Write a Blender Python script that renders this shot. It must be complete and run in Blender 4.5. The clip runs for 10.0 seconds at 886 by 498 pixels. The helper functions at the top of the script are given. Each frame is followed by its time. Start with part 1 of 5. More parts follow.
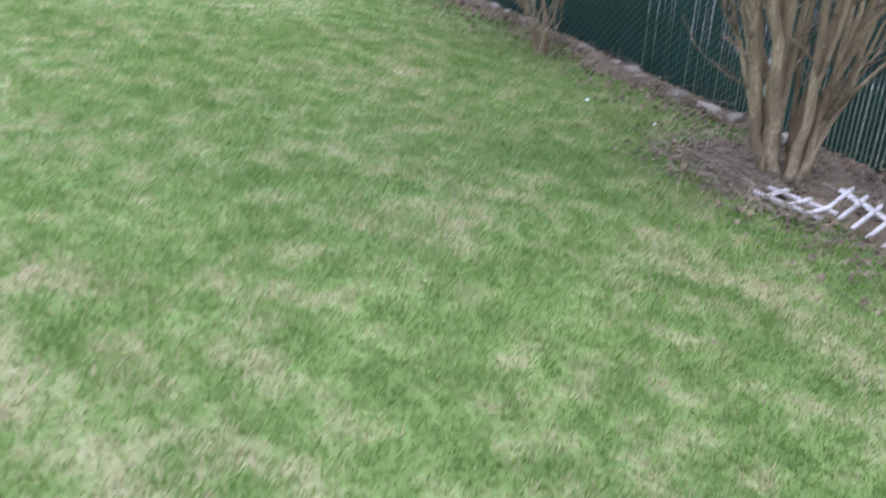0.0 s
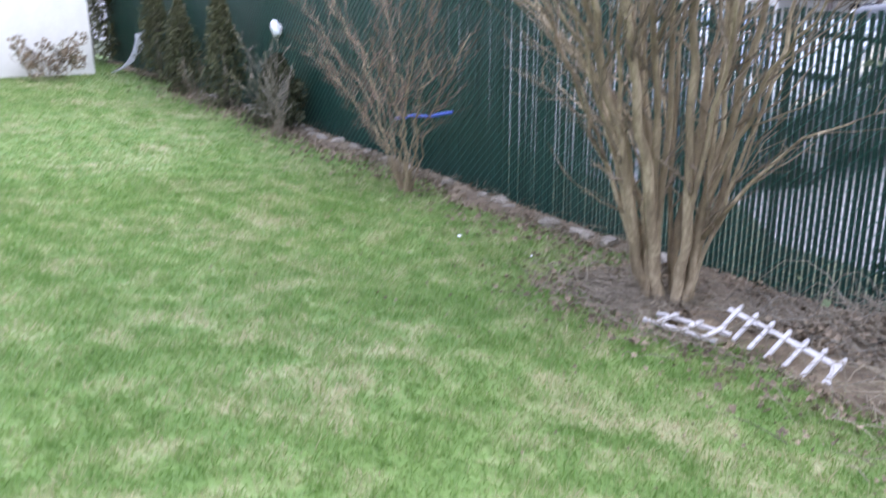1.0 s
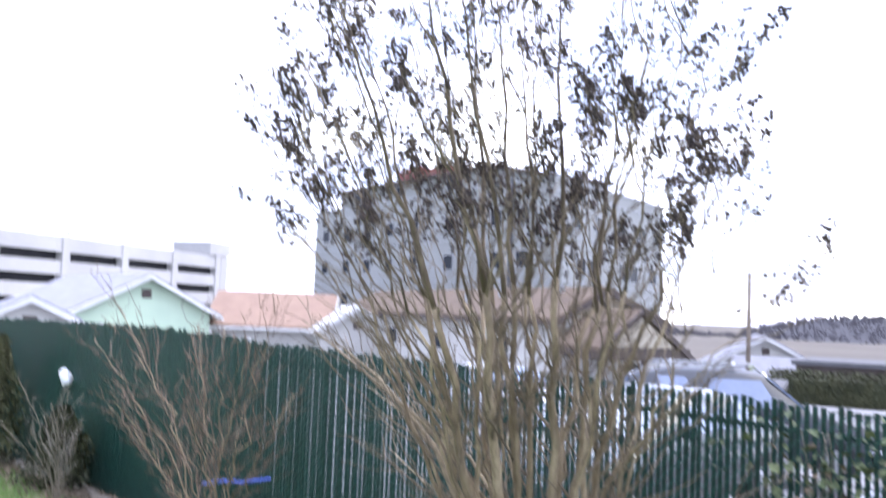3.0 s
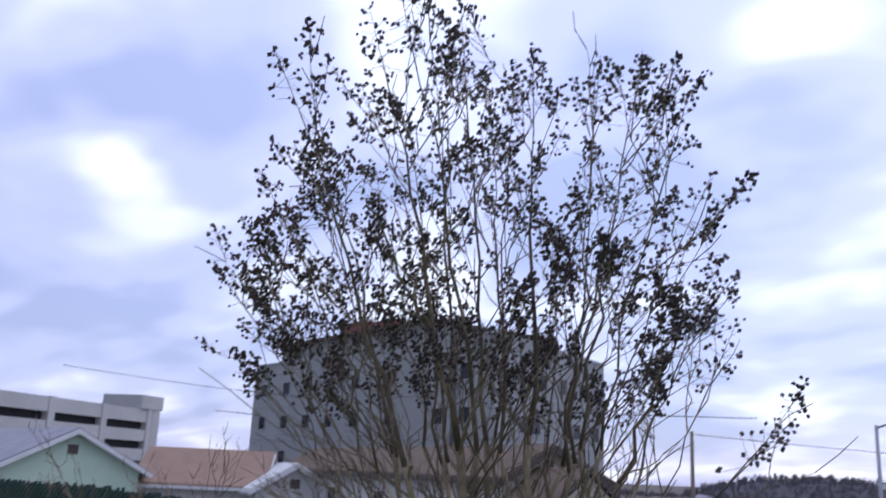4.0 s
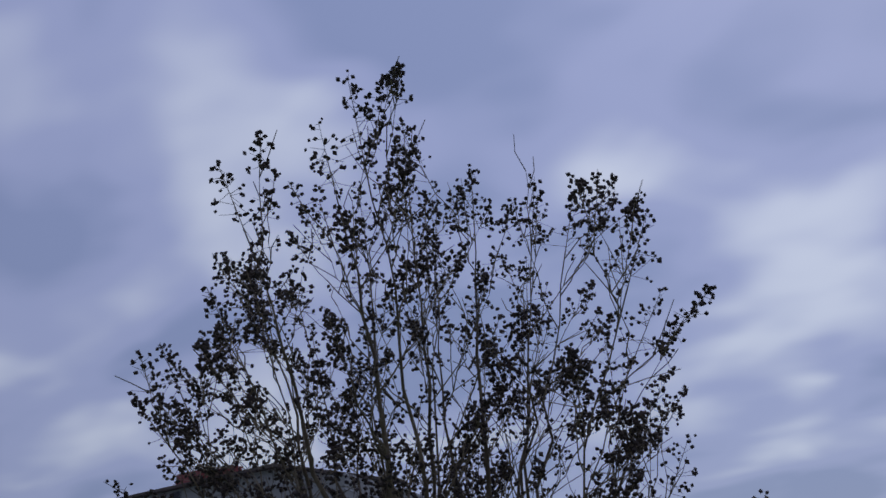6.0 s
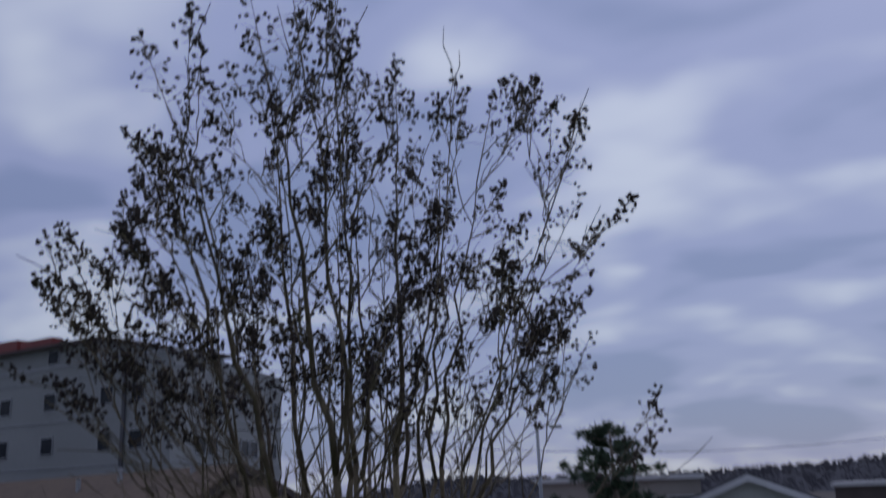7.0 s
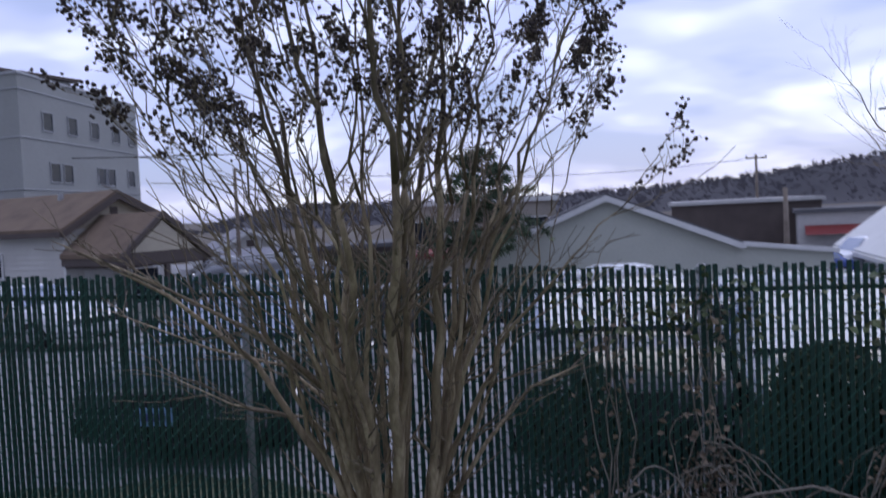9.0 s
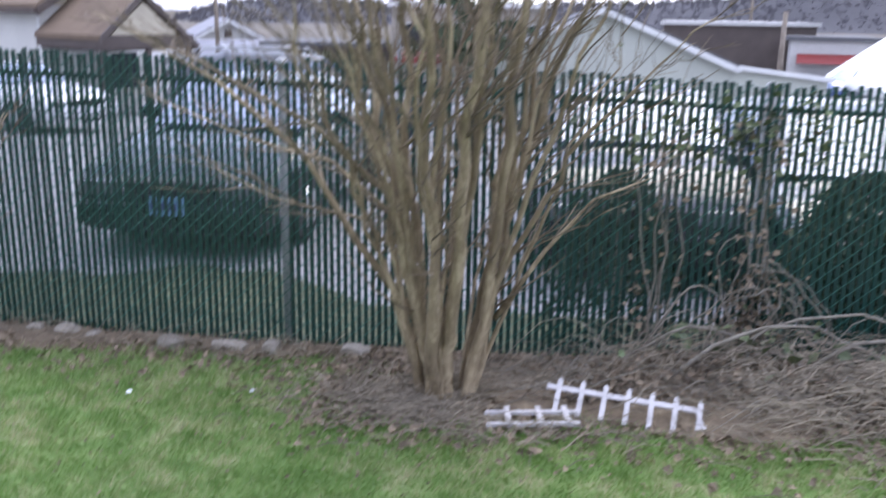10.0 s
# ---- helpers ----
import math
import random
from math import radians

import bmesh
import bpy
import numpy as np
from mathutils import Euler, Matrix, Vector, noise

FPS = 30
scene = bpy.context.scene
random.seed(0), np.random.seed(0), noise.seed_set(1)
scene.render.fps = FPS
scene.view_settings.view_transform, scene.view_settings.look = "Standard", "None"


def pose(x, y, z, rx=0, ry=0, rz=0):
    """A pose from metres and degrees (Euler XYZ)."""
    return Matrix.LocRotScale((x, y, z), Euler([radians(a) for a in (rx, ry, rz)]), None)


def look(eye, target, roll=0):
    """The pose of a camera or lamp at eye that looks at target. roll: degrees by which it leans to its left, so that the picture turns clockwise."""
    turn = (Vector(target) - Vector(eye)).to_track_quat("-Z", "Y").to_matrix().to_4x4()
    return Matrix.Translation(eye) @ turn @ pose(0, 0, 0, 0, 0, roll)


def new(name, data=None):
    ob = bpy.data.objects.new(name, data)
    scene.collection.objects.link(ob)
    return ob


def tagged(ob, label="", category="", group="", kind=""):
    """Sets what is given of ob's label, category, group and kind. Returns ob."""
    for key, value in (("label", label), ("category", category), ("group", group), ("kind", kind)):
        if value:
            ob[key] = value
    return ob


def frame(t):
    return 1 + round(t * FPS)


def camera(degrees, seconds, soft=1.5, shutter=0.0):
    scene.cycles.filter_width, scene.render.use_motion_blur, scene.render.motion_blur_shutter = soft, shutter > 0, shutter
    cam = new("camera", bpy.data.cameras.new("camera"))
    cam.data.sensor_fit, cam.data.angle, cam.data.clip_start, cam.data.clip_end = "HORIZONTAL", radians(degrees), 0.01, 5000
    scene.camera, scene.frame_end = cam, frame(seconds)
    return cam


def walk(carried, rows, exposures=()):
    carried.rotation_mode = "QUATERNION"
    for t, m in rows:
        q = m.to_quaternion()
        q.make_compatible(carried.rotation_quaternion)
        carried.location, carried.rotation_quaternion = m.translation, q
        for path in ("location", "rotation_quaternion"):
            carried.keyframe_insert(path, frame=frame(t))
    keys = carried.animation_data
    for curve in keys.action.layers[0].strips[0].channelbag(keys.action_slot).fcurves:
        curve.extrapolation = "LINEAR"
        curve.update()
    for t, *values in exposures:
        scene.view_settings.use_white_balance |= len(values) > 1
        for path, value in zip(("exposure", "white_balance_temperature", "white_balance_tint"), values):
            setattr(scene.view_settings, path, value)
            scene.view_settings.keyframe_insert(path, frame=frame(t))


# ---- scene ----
def view(x, y, z, yaw, pitch, roll):
    return pose(x, y, z, 90 + pitch, 0, yaw) @ pose(0, 0, 0, 0, 0, roll)


cam = camera(52.4, 10.0, soft=1.6, shutter=0.5)
PATH = [
    (0.0, 3.242, -4.221, 1.656, 64.80, -26.30, 2.04),
    (0.5, 3.054, -4.116, 1.623, 60.45, -21.94, 1.11),
    (1.0, 2.914, -4.056, 1.607, 56.36, -17.80, -0.28),
    (1.5, 2.794, -4.086, 1.609, 50.68, -11.34, 1.44),
    (2.0, 2.667, -4.121, 1.631, 45.97, -7.98, 1.48),
    (2.5, 2.584, -4.096, 1.654, 43.29, -5.11, 1.92),
    (3.0, 2.468, -4.071, 1.691, 43.12, 4.10, 2.29),
    (3.2, 2.437, -4.062, 1.702, 44.13, 6.64, 1.47),
    (4.3, 2.331, -4.175, 1.683, 37.80, 15.47, 1.98),
    (4.5, 2.314, -4.197, 1.685, 36.76, 15.64, 1.17),
    (5.0, 2.250, -4.239, 1.689, 34.02, 18.55, 0.44),
    (5.2, 2.188, -4.249, 1.675, 32.61, 19.99, -0.31),
    (6.3, 1.839, -4.289, 1.649, 27.36, 23.23, -0.79),
    (6.5, 1.784, -4.318, 1.648, 24.98, 22.68, 0.36),
    (7.0, 1.617, -4.418, 1.711, 18.12, 15.07, -2.09),
    (7.5, 1.432, -4.452, 1.680, 17.01, 11.12, -1.82),
    (8.0, 1.260, -4.472, 1.673, 17.06, 6.63, -3.34),
    (8.5, 1.075, -4.534, 1.668, 13.09, 0.85, -1.71),
    (9.0, 0.899, -4.621, 1.673, 9.51, -2.47, -2.86),
    (9.5, 0.741, -4.578, 1.652, 7.09, -8.23, -2.01),
    (10.0, 0.486, -4.490, 1.632, 7.92, -14.68, 0.96),
]
walk(cam, [(t, view(*r)) for t, *r in PATH],
     exposures=[(0.0, 1.53, 6900, 8), (0.5, 1.67, 6900, 8), (1.0, 1.8, 6900, 8), (2.0, 1.98, 6900, 8), (2.5, 1.97, 6900, 8), (3.2, 1.5, 6900, 8), (4.3, -0.55, 6300, 12), (5.2, -0.95, 6300, 12),
                (6.4, -1.4, 6200, 9), (7.0, -1.35, 6200, 9), (7.5, -1.2, 6250, 10), (8.5, -0.72, 6300, 12),
                (9.0, -0.25, 6350, 12), (9.4, 0.24, 6450, 9), (9.7, 0.84, 6600, 6), (10.0, 1.42, 6900, 7)])

# ---- sky and light ----
world = bpy.data.worlds.new("overcast_sky")
scene.world = world
world.use_nodes = True
wn, wl = world.node_tree.nodes, world.node_tree.links
wn.clear()


def wnode(kind, **props):
    n = wn.new(kind)
    for k, v in props.items():
        n.inputs[k].default_value = v
    return n


w_out, w_bg = wn.new("ShaderNodeOutputWorld"), wn.new("ShaderNodeBackground")
w_sky = wn.new("ShaderNodeTexSky")
w_sky.sky_type, w_sky.sun_disc, w_sky.sun_elevation, w_sky.sun_rotation = "NISHITA", False, radians(50), radians(20)
w_co, w_sep = wn.new("ShaderNodeTexCoord"), wn.new("ShaderNodeSeparateXYZ")
wl.new(w_co.outputs["Generated"], w_sep.inputs[0])
w_max = wn.new("ShaderNodeMath"); w_max.operation = "MAXIMUM"; w_max.inputs[1].default_value = 0.0
w_add = wn.new("ShaderNodeMath"); w_add.operation = "ADD"; w_add.inputs[1].default_value = 0.28
wl.new(w_sep.outputs[2], w_max.inputs[0]); wl.new(w_max.outputs[0], w_add.inputs[0])
w_dx = wn.new("ShaderNodeMath"); w_dx.operation = "DIVIDE"
w_dy = wn.new("ShaderNodeMath"); w_dy.operation = "DIVIDE"
wl.new(w_sep.outputs[0], w_dx.inputs[0]); wl.new(w_add.outputs[0], w_dx.inputs[1])
wl.new(w_sep.outputs[1], w_dy.inputs[0]); wl.new(w_add.outputs[0], w_dy.inputs[1])
w_com = wn.new("ShaderNodeCombineXYZ")
wl.new(w_dx.outputs[0], w_com.inputs[0]); wl.new(w_dy.outputs[0], w_com.inputs[1])
w_map = wn.new("ShaderNodeMapping")
w_map.inputs["Rotation"].default_value = (0, 0, radians(35))
w_map.inputs["Scale"].default_value = (1.0, 1.35, 1.0)
w_map.inputs["Location"].default_value = (3.1, 0.7, 0.0)
wl.new(w_com.outputs[0], w_map.inputs[0])
w_n1 = wnode("ShaderNodeTexNoise", Scale=1.9, Detail=2.0, Roughness=0.4, Distortion=0.5)
w_n2 = wnode("ShaderNodeTexNoise", Scale=3.6, Detail=2.0, Roughness=0.5, Distortion=0.2)
wl.new(w_map.outputs[0], w_n1.inputs["Vector"]); wl.new(w_map.outputs[0], w_n2.inputs["Vector"])
w_mix = wn.new("ShaderNodeMath"); w_mix.operation = "MULTIPLY_ADD"; w_mix.inputs[1].default_value = 0.42
wl.new(w_n2.outputs["Fac"], w_mix.inputs[0]); wl.new(w_n1.outputs["Fac"], w_mix.inputs[2])
w_ramp = wn.new("ShaderNodeValToRGB")
w_ramp.color_ramp.interpolation = "EASE"
e = w_ramp.color_ramp.elements
e[0].position, e[0].color = 0.55, (0.41, 0.475, 0.80, 1)
e[1].position, e[1].color = 0.94, (1.02, 1.07, 1.28, 1)
m = e.new(0.70); m.color = (0.56, 0.61, 0.97, 1)
wl.new(w_mix.outputs[0], w_ramp.inputs[0])
w_tint = wn.new("ShaderNodeMix"); w_tint.data_type = "RGBA"; w_tint.blend_type = "ADD"
w_tint.inputs["Factor"].default_value = 0.03
wl.new(w_ramp.outputs[0], w_tint.inputs["A"]); wl.new(w_sky.outputs[0], w_tint.inputs["B"])
# the cloud is brightest overhead and on the side where the veiled sun stands
w_fz = wn.new("ShaderNodeMath"); w_fz.operation = "MULTIPLY_ADD"; w_fz.inputs[1].default_value = 0.5; w_fz.inputs[2].default_value = 0.8
w_fy = wn.new("ShaderNodeMath"); w_fy.operation = "MULTIPLY_ADD"; w_fy.inputs[1].default_value = 0.2
wl.new(w_max.outputs[0], w_fz.inputs[0]); wl.new(w_sep.outputs[1], w_fy.inputs[0]); wl.new(w_fz.outputs[0], w_fy.inputs[2])
w_fac = wn.new("ShaderNodeMix"); w_fac.data_type = "RGBA"; w_fac.blend_type = "MULTIPLY"; w_fac.inputs["Factor"].default_value = 1.0
wl.new(w_tint.outputs["Result"], w_fac.inputs["A"]); wl.new(w_fy.outputs[0], w_fac.inputs["B"])
wl.new(w_fac.outputs["Result"], w_bg.inputs["Color"])
w_bg.inputs["Strength"].default_value = 1.0
wl.new(w_bg.outputs[0], w_out.inputs[0])

sun_data = bpy.data.lights.new("sun", "SUN")
sun_data.energy, sun_data.angle, sun_data.color = 0.55, radians(35), (1.0, 0.96, 0.9)
sun = new("sun", sun_data)
sun.matrix_world = look((3.2, 8.6, 11), (0, 0, 0))


# ---- materials ----
def material(name, a, b=None, rough=0.8, scale=4.0, fine=60.0, bump=0.2, metal=0.0, rand=0.0, island=0.0, dist=0.004,
             stretch=(1, 1, 1), c=None):
    """Two colours mixed by a coarse and a fine noise, with relief; rand varies it from object to object, island from piece to piece."""
    mt = bpy.data.materials.new(name)
    mt.use_nodes = True
    n, l = mt.node_tree.nodes, mt.node_tree.links
    bs = n["Principled BSDF"]
    bs.inputs["Roughness"].default_value, bs.inputs["Metallic"].default_value = rough, metal
    b = b or tuple(0.75 * v for v in a)
    co, mp = n.new("ShaderNodeTexCoord"), n.new("ShaderNodeMapping")
    mp.inputs["Scale"].default_value = stretch
    l.new(co.outputs["Object"], mp.inputs[0])
    n1, n2 = n.new("ShaderNodeTexNoise"), n.new("ShaderNodeTexNoise")
    for nn, s, d in ((n1, scale, 5.0), (n2, fine, 3.0)):
        nn.inputs["Scale"].default_value, nn.inputs["Detail"].default_value = s, d
        l.new(mp.outputs[0], nn.inputs["Vector"])
    add = n.new("ShaderNodeMath"); add.operation = "MULTIPLY_ADD"; add.inputs[1].default_value = 0.5
    l.new(n2.outputs["Fac"], add.inputs[0]); l.new(n1.outputs["Fac"], add.inputs[2])
    rp = n.new("ShaderNodeValToRGB")
    el = rp.color_ramp.elements
    el[0].position, el[0].color = 0.52, (*a, 1)
    el[1].position, el[1].color = 0.95, (*b, 1)
    if c:
        x = el.new(0.80); x.color = (*c, 1)
    l.new(add.outputs[0], rp.inputs[0])
    out = rp.outputs[0]
    for amount, kind, socket in ((rand, "ShaderNodeObjectInfo", "Random"), (island, "ShaderNodeNewGeometry", "Random Per Island")):
        if amount:
            src, mr, hs = n.new(kind), n.new("ShaderNodeMapRange"), n.new("ShaderNodeHueSaturation")
            mr.inputs["To Min"].default_value, mr.inputs["To Max"].default_value = 1 - amount, 1 + amount
            l.new(src.outputs[socket], mr.inputs["Value"]); l.new(mr.outputs[0], hs.inputs["Value"])
            l.new(out, hs.inputs["Color"])
            out = hs.outputs[0]
    l.new(out, bs.inputs["Base Color"])
    if bump:
        bp = n.new("ShaderNodeBump")
        bp.inputs["Strength"].default_value, bp.inputs["Distance"].default_value = bump, dist
        l.new(add.outputs[0], bp.inputs["Height"]); l.new(bp.outputs[0], bs.inputs["Normal"])
    return mt


def lawn_material(name, island):
    """Spring grass with dead straw patches, from place; blades vary singly."""
    mt = bpy.data.materials.new(name)
    mt.use_nodes = True
    n, l = mt.node_tree.nodes, mt.node_tree.links
    bs = n["Principled BSDF"]
    bs.inputs["Roughness"].default_value = 0.75
    bs.inputs["Specular IOR Level"].default_value = 0.25
    co = n.new("ShaderNodeTexCoord")
    big, mid, fin = (n.new("ShaderNodeTexNoise") for _ in range(3))
    for nn, s, d in ((big, 1.3, 3), (mid, 6.5, 6), (fin, 48, 4)):
        nn.inputs["Scale"].default_value, nn.inputs["Detail"].default_value = s, d
        l.new(co.outputs["Object"], nn.inputs["Vector"])
    green = n.new("ShaderNodeValToRGB")
    g = green.color_ramp.elements
    g[0].position, g[0].color = 0.36, (0.114, 0.196, 0.052, 1)
    g[1].position, g[1].color = 0.66, (0.178, 0.272, 0.082, 1)
    l.new(mid.outputs["Fac"], green.inputs[0])
    add = n.new("ShaderNodeMath"); add.operation = "MULTIPLY_ADD"; add.inputs[1].default_value = 0.55
    l.new(big.outputs["Fac"], add.inputs[0]); l.new(mid.outputs["Fac"], add.inputs[2])
    add2 = n.new("ShaderNodeMath"); add2.operation = "MULTIPLY_ADD"; add2.inputs[1].default_value = 0.30
    l.new(fin.outputs["Fac"], add2.inputs[0]); l.new(add.outputs[0], add2.inputs[2])
    src = add2.outputs[0]
    if island:
        ge = n.new("ShaderNodeNewGeometry")
        a3 = n.new("ShaderNodeMath"); a3.operation = "MULTIPLY_ADD"; a3.inputs[1].default_value = 0.50
        l.new(ge.outputs["Random Per Island"], a3.inputs[0]); l.new(src, a3.inputs[2])
        sb = n.new("ShaderNodeMath"); sb.operation = "SUBTRACT"; sb.inputs[1].default_value = 0.25
        l.new(a3.outputs[0], sb.inputs[0])
        src = sb.outputs[0]
    straw = n.new("ShaderNodeValToRGB")
    s = straw.color_ramp.elements
    s[0].color, s[1].color = (0, 0, 0, 1), (1, 1, 1, 1)
    # ColorRamp clamps its input at 1, so the sum is scaled first
    sc = n.new("ShaderNodeMath"); sc.operation = "MULTIPLY"; sc.inputs[1].default_value = 0.7
    l.new(src, sc.inputs[0]); l.new(sc.outputs[0], straw.inputs[0])
    s[0].position, s[1].position = 0.64, 0.92
    mix = n.new("ShaderNodeMix"); mix.data_type = "RGBA"
    l.new(straw.outputs[0], mix.inputs["Factor"]); l.new(green.outputs[0], mix.inputs["A"])
    mix.inputs["B"].default_value = (0.36, 0.315, 0.21, 1)
    out = mix.outputs["Result"]
    hs = n.new("ShaderNodeHueSaturation")
    mr = n.new("ShaderNodeMapRange")
    mr.inputs["To Min"].default_value, mr.inputs["To Max"].default_value = (1.08, 1.38) if island else (0.82, 1.0)
    if island:
        l.new(ge.outputs["Random Per Island"], mr.inputs["Value"])
    else:
        l.new(fin.outputs["Fac"], mr.inputs["Value"])
    l.new(mr.outputs[0], hs.inputs["Value"]); l.new(out, hs.inputs["Color"])
    l.new(hs.outputs[0], bs.inputs["Base Color"])
    if island:
        tr, mx = n.new("ShaderNodeBsdfTranslucent"), n.new("ShaderNodeMixShader")
        mx.inputs[0].default_value = 0.5
        l.new(hs.outputs[0], tr.inputs["Color"])
        l.new(bs.outputs[0], mx.inputs[1]); l.new(tr.outputs[0], mx.inputs[2])
        l.new(mx.outputs[0], n["Material Output"].inputs["Surface"])
    else:
        bp = n.new("ShaderNodeBump"); bp.inputs["Distance"].default_value = 0.02
        l.new(fin.outputs["Fac"], bp.inputs["Height"]); l.new(bp.outputs[0], bs.inputs["Normal"])
    return mt


M_LAWN = lawn_material("lawn_soil", False)
M_BLADE = lawn_material("grass_blade", True)
M_DIRT = material("leaf_litter_soil", (0.085, 0.064, 0.042), (0.26, 0.205, 0.135), 0.95, 6.0, 60, 0.8, dist=0.02, c=(0.16, 0.122, 0.080))
M_VERGE = material("dark_weedy_soil", (0.035, 0.048, 0.026), (0.14, 0.15, 0.085), 0.95, 7.0, 50, 0.8, dist=0.02, c=(0.075, 0.088, 0.05))
M_FIELD = material("dry_winter_field", (0.075, 0.062, 0.046), (0.12, 0.10, 0.076), 0.95, 0.05, 1.5, 0.3)
M_ASPHALT = material("pale_concrete_paving", (0.26, 0.26, 0.265), (0.20, 0.20, 0.205), 0.85, 0.6, 90, 0.2)
M_BARK = material("smooth_tan_bark", (0.115, 0.085, 0.050), (0.43, 0.345, 0.225), 0.8, 9, 60, 0.8, stretch=(1, 1, 0.3), c=(0.26, 0.202, 0.125), dist=0.006)
M_LIMB = material("brown_upper_bark", (0.085, 0.062, 0.042), (0.24, 0.185, 0.125), 0.8, 9, 60, 0.5, stretch=(1, 1, 0.3), c=(0.15, 0.114, 0.077), dist=0.004)
M_TWIG = material("brown_twig", (0.11, 0.083, 0.056), (0.22, 0.172, 0.118), 0.8, 6, 40, 0.0, island=0.35)
M_REDTWIG = material("reddish_brown_twig", (0.10, 0.062, 0.042), (0.20, 0.14, 0.10), 0.8, 6, 40, 0.0, island=0.35)
M_SEED = material("dark_seed_pod", (0.030, 0.021, 0.020), (0.060, 0.041, 0.035), 0.8, 30, 90, 0.0, island=0.35)
M_GREYTWIG = material("dry_grey_stem", (0.12, 0.105, 0.082), (0.26, 0.235, 0.19), 0.85, 8, 50, 0.2, island=0.3)
M_DEADLEAF = material("dead_leaf", (0.115, 0.086, 0.058), (0.27, 0.21, 0.145), 0.9, 4, 50, 0.0, island=0.45)
M_STRAW = material("dry_straw", (0.15, 0.125, 0.09), (0.27, 0.23, 0.17), 0.85, 4, 50, 0.0, island=0.35)
M_SLAT = material("green_plastic_slat", (0.0027, 0.0275, 0.0205), (0.006, 0.040, 0.030), 0.42, 2, 60, 0.05, rand=0.14, stretch=(1, 1, 0.3))
M_SLATS = material("green_plastic_slats", (0.0027, 0.0275, 0.0205), (0.006, 0.040, 0.030), 0.42, 2, 60, 0.05, island=0.14, stretch=(1, 1, 0.3))
M_WIRE = material("green_coated_wire", (0.026, 0.105, 0.080), (0.048, 0.15, 0.115), 0.45, 5, 70, 0.0)
M_POST = material("galvanised_post", (0.20, 0.205, 0.205), (0.32, 0.32, 0.31), 0.5, 3, 40, 0.15, metal=0.4)
M_STONE = material("grey_edging_stone", (0.19, 0.17, 0.14), (0.33, 0.30, 0.255), 0.9, 9, 70, 0.5, rand=0.22, dist=0.01)
M_WHITEP = material("weathered_white_paint", (0.56, 0.54, 0.54), (0.38, 0.36, 0.35), 0.7, 14, 60, 0.3, c=(0.50, 0.48, 0.48))
M_BAG = material("white_plastic", (0.82, 0.83, 0.84), (0.72, 0.74, 0.76), 0.35, 8, 30, 0.3)
M_BLUE = material("blue_plastic", (0.06, 0.12, 0.55), (0.10, 0.18, 0.65), 0.4, 6, 40, 0.1)
M_LEAF = material("green_vine_leaf", (0.055, 0.085, 0.036), (0.12, 0.145, 0.065), 0.6, 5, 40, 0.0, island=0.4)
M_EVER = material("evergreen_foliage", (0.055, 0.068, 0.030), (0.12, 0.115, 0.055), 0.8, 3, 40, 0.0, island=0.45)
M_PINE = material("pine_needle", (0.022, 0.050, 0.026), (0.060, 0.085, 0.040), 0.8, 2, 40, 0.0, island=0.4)
M_HEDGE = material("olive_hedge", (0.035, 0.042, 0.02), (0.075, 0.078, 0.036), 0.85, 2, 40, 0.0, island=0.4)
M_STUCCO = material("pale_grey_stucco", (0.31, 0.32, 0.31), (0.27, 0.28, 0.27), 0.9, 0.25, 6, 0.1)
M_CONC = material("pale_concrete", (0.50, 0.49, 0.47), (0.41, 0.40, 0.385), 0.9, 0.2, 4, 0.1)
# near-black of cables and car grilles, and the painted shade inside the garage
M_DARK = material("near_black_and_painted_shade", (0.012, 0.012, 0.014), (0.022, 0.022, 0.024), 0.9, 1, 10, 0.0)
M_GLASS = material("dark_window_glass", (0.020, 0.024, 0.030), (0.035, 0.040, 0.048), 0.08, 1, 10, 0.0)
M_GLASS.node_tree.nodes["Principled BSDF"].inputs["Specular IOR Level"].default_value = 0.08
M_FASCIA = material("dark_brown_fascia", (0.06, 0.045, 0.04), (0.09, 0.07, 0.06), 0.7, 1, 20, 0.1)
M_RED = material("red_roof_metal", (0.24, 0.035, 0.032), (0.19, 0.032, 0.028), 0.5, 1, 20, 0.1)
M_SIDING = material("white_clapboard", (0.54, 0.53, 0.49), (0.46, 0.45, 0.42), 0.7, 1, 20, 0.1)
M_BROWNROOF = material("tan_brown_shingles", (0.165, 0.118, 0.08), (0.11, 0.078, 0.056), 0.95, 2.0, 22, 0.5, dist=0.03, c=(0.14, 0.10, 0.07))
M_GREYROOF = material("pale_grey_shingles", (0.31, 0.31, 0.34), (0.25, 0.25, 0.28), 0.95, 1.5, 20, 0.4, dist=0.03)
M_ORANGEROOF = material("faded_orange_shingles", (0.33, 0.225, 0.165), (0.27, 0.18, 0.135), 0.95, 1.5, 20, 0.4, dist=0.03)
M_MINT = material("mint_green_siding", (0.50, 0.63, 0.47), (0.44, 0.57, 0.42), 0.7, 1, 20, 0.1)
M_SHEDWALL = material("grey_metal_wall", (0.47, 0.485, 0.42), (0.41, 0.425, 0.37), 0.6, 0.5, 10, 0.1)
M_CREAM = material("cream_gable_boards", (0.44, 0.39, 0.30), (0.37, 0.33, 0.255), 0.8, 2, 20, 0.1)
M_TRIM = material("white_trim", (0.66, 0.66, 0.64), (0.58, 0.58, 0.56), 0.6, 2, 20, 0.1)
M_BEIGE = material("beige_render", (0.36, 0.33, 0.28), (0.30, 0.275, 0.235), 0.9, 0.5, 10, 0.1)
M_DARKROOF = material("charcoal_roof", (0.085, 0.085, 0.09), (0.12, 0.12, 0.125), 0.9, 1, 14, 0.3)
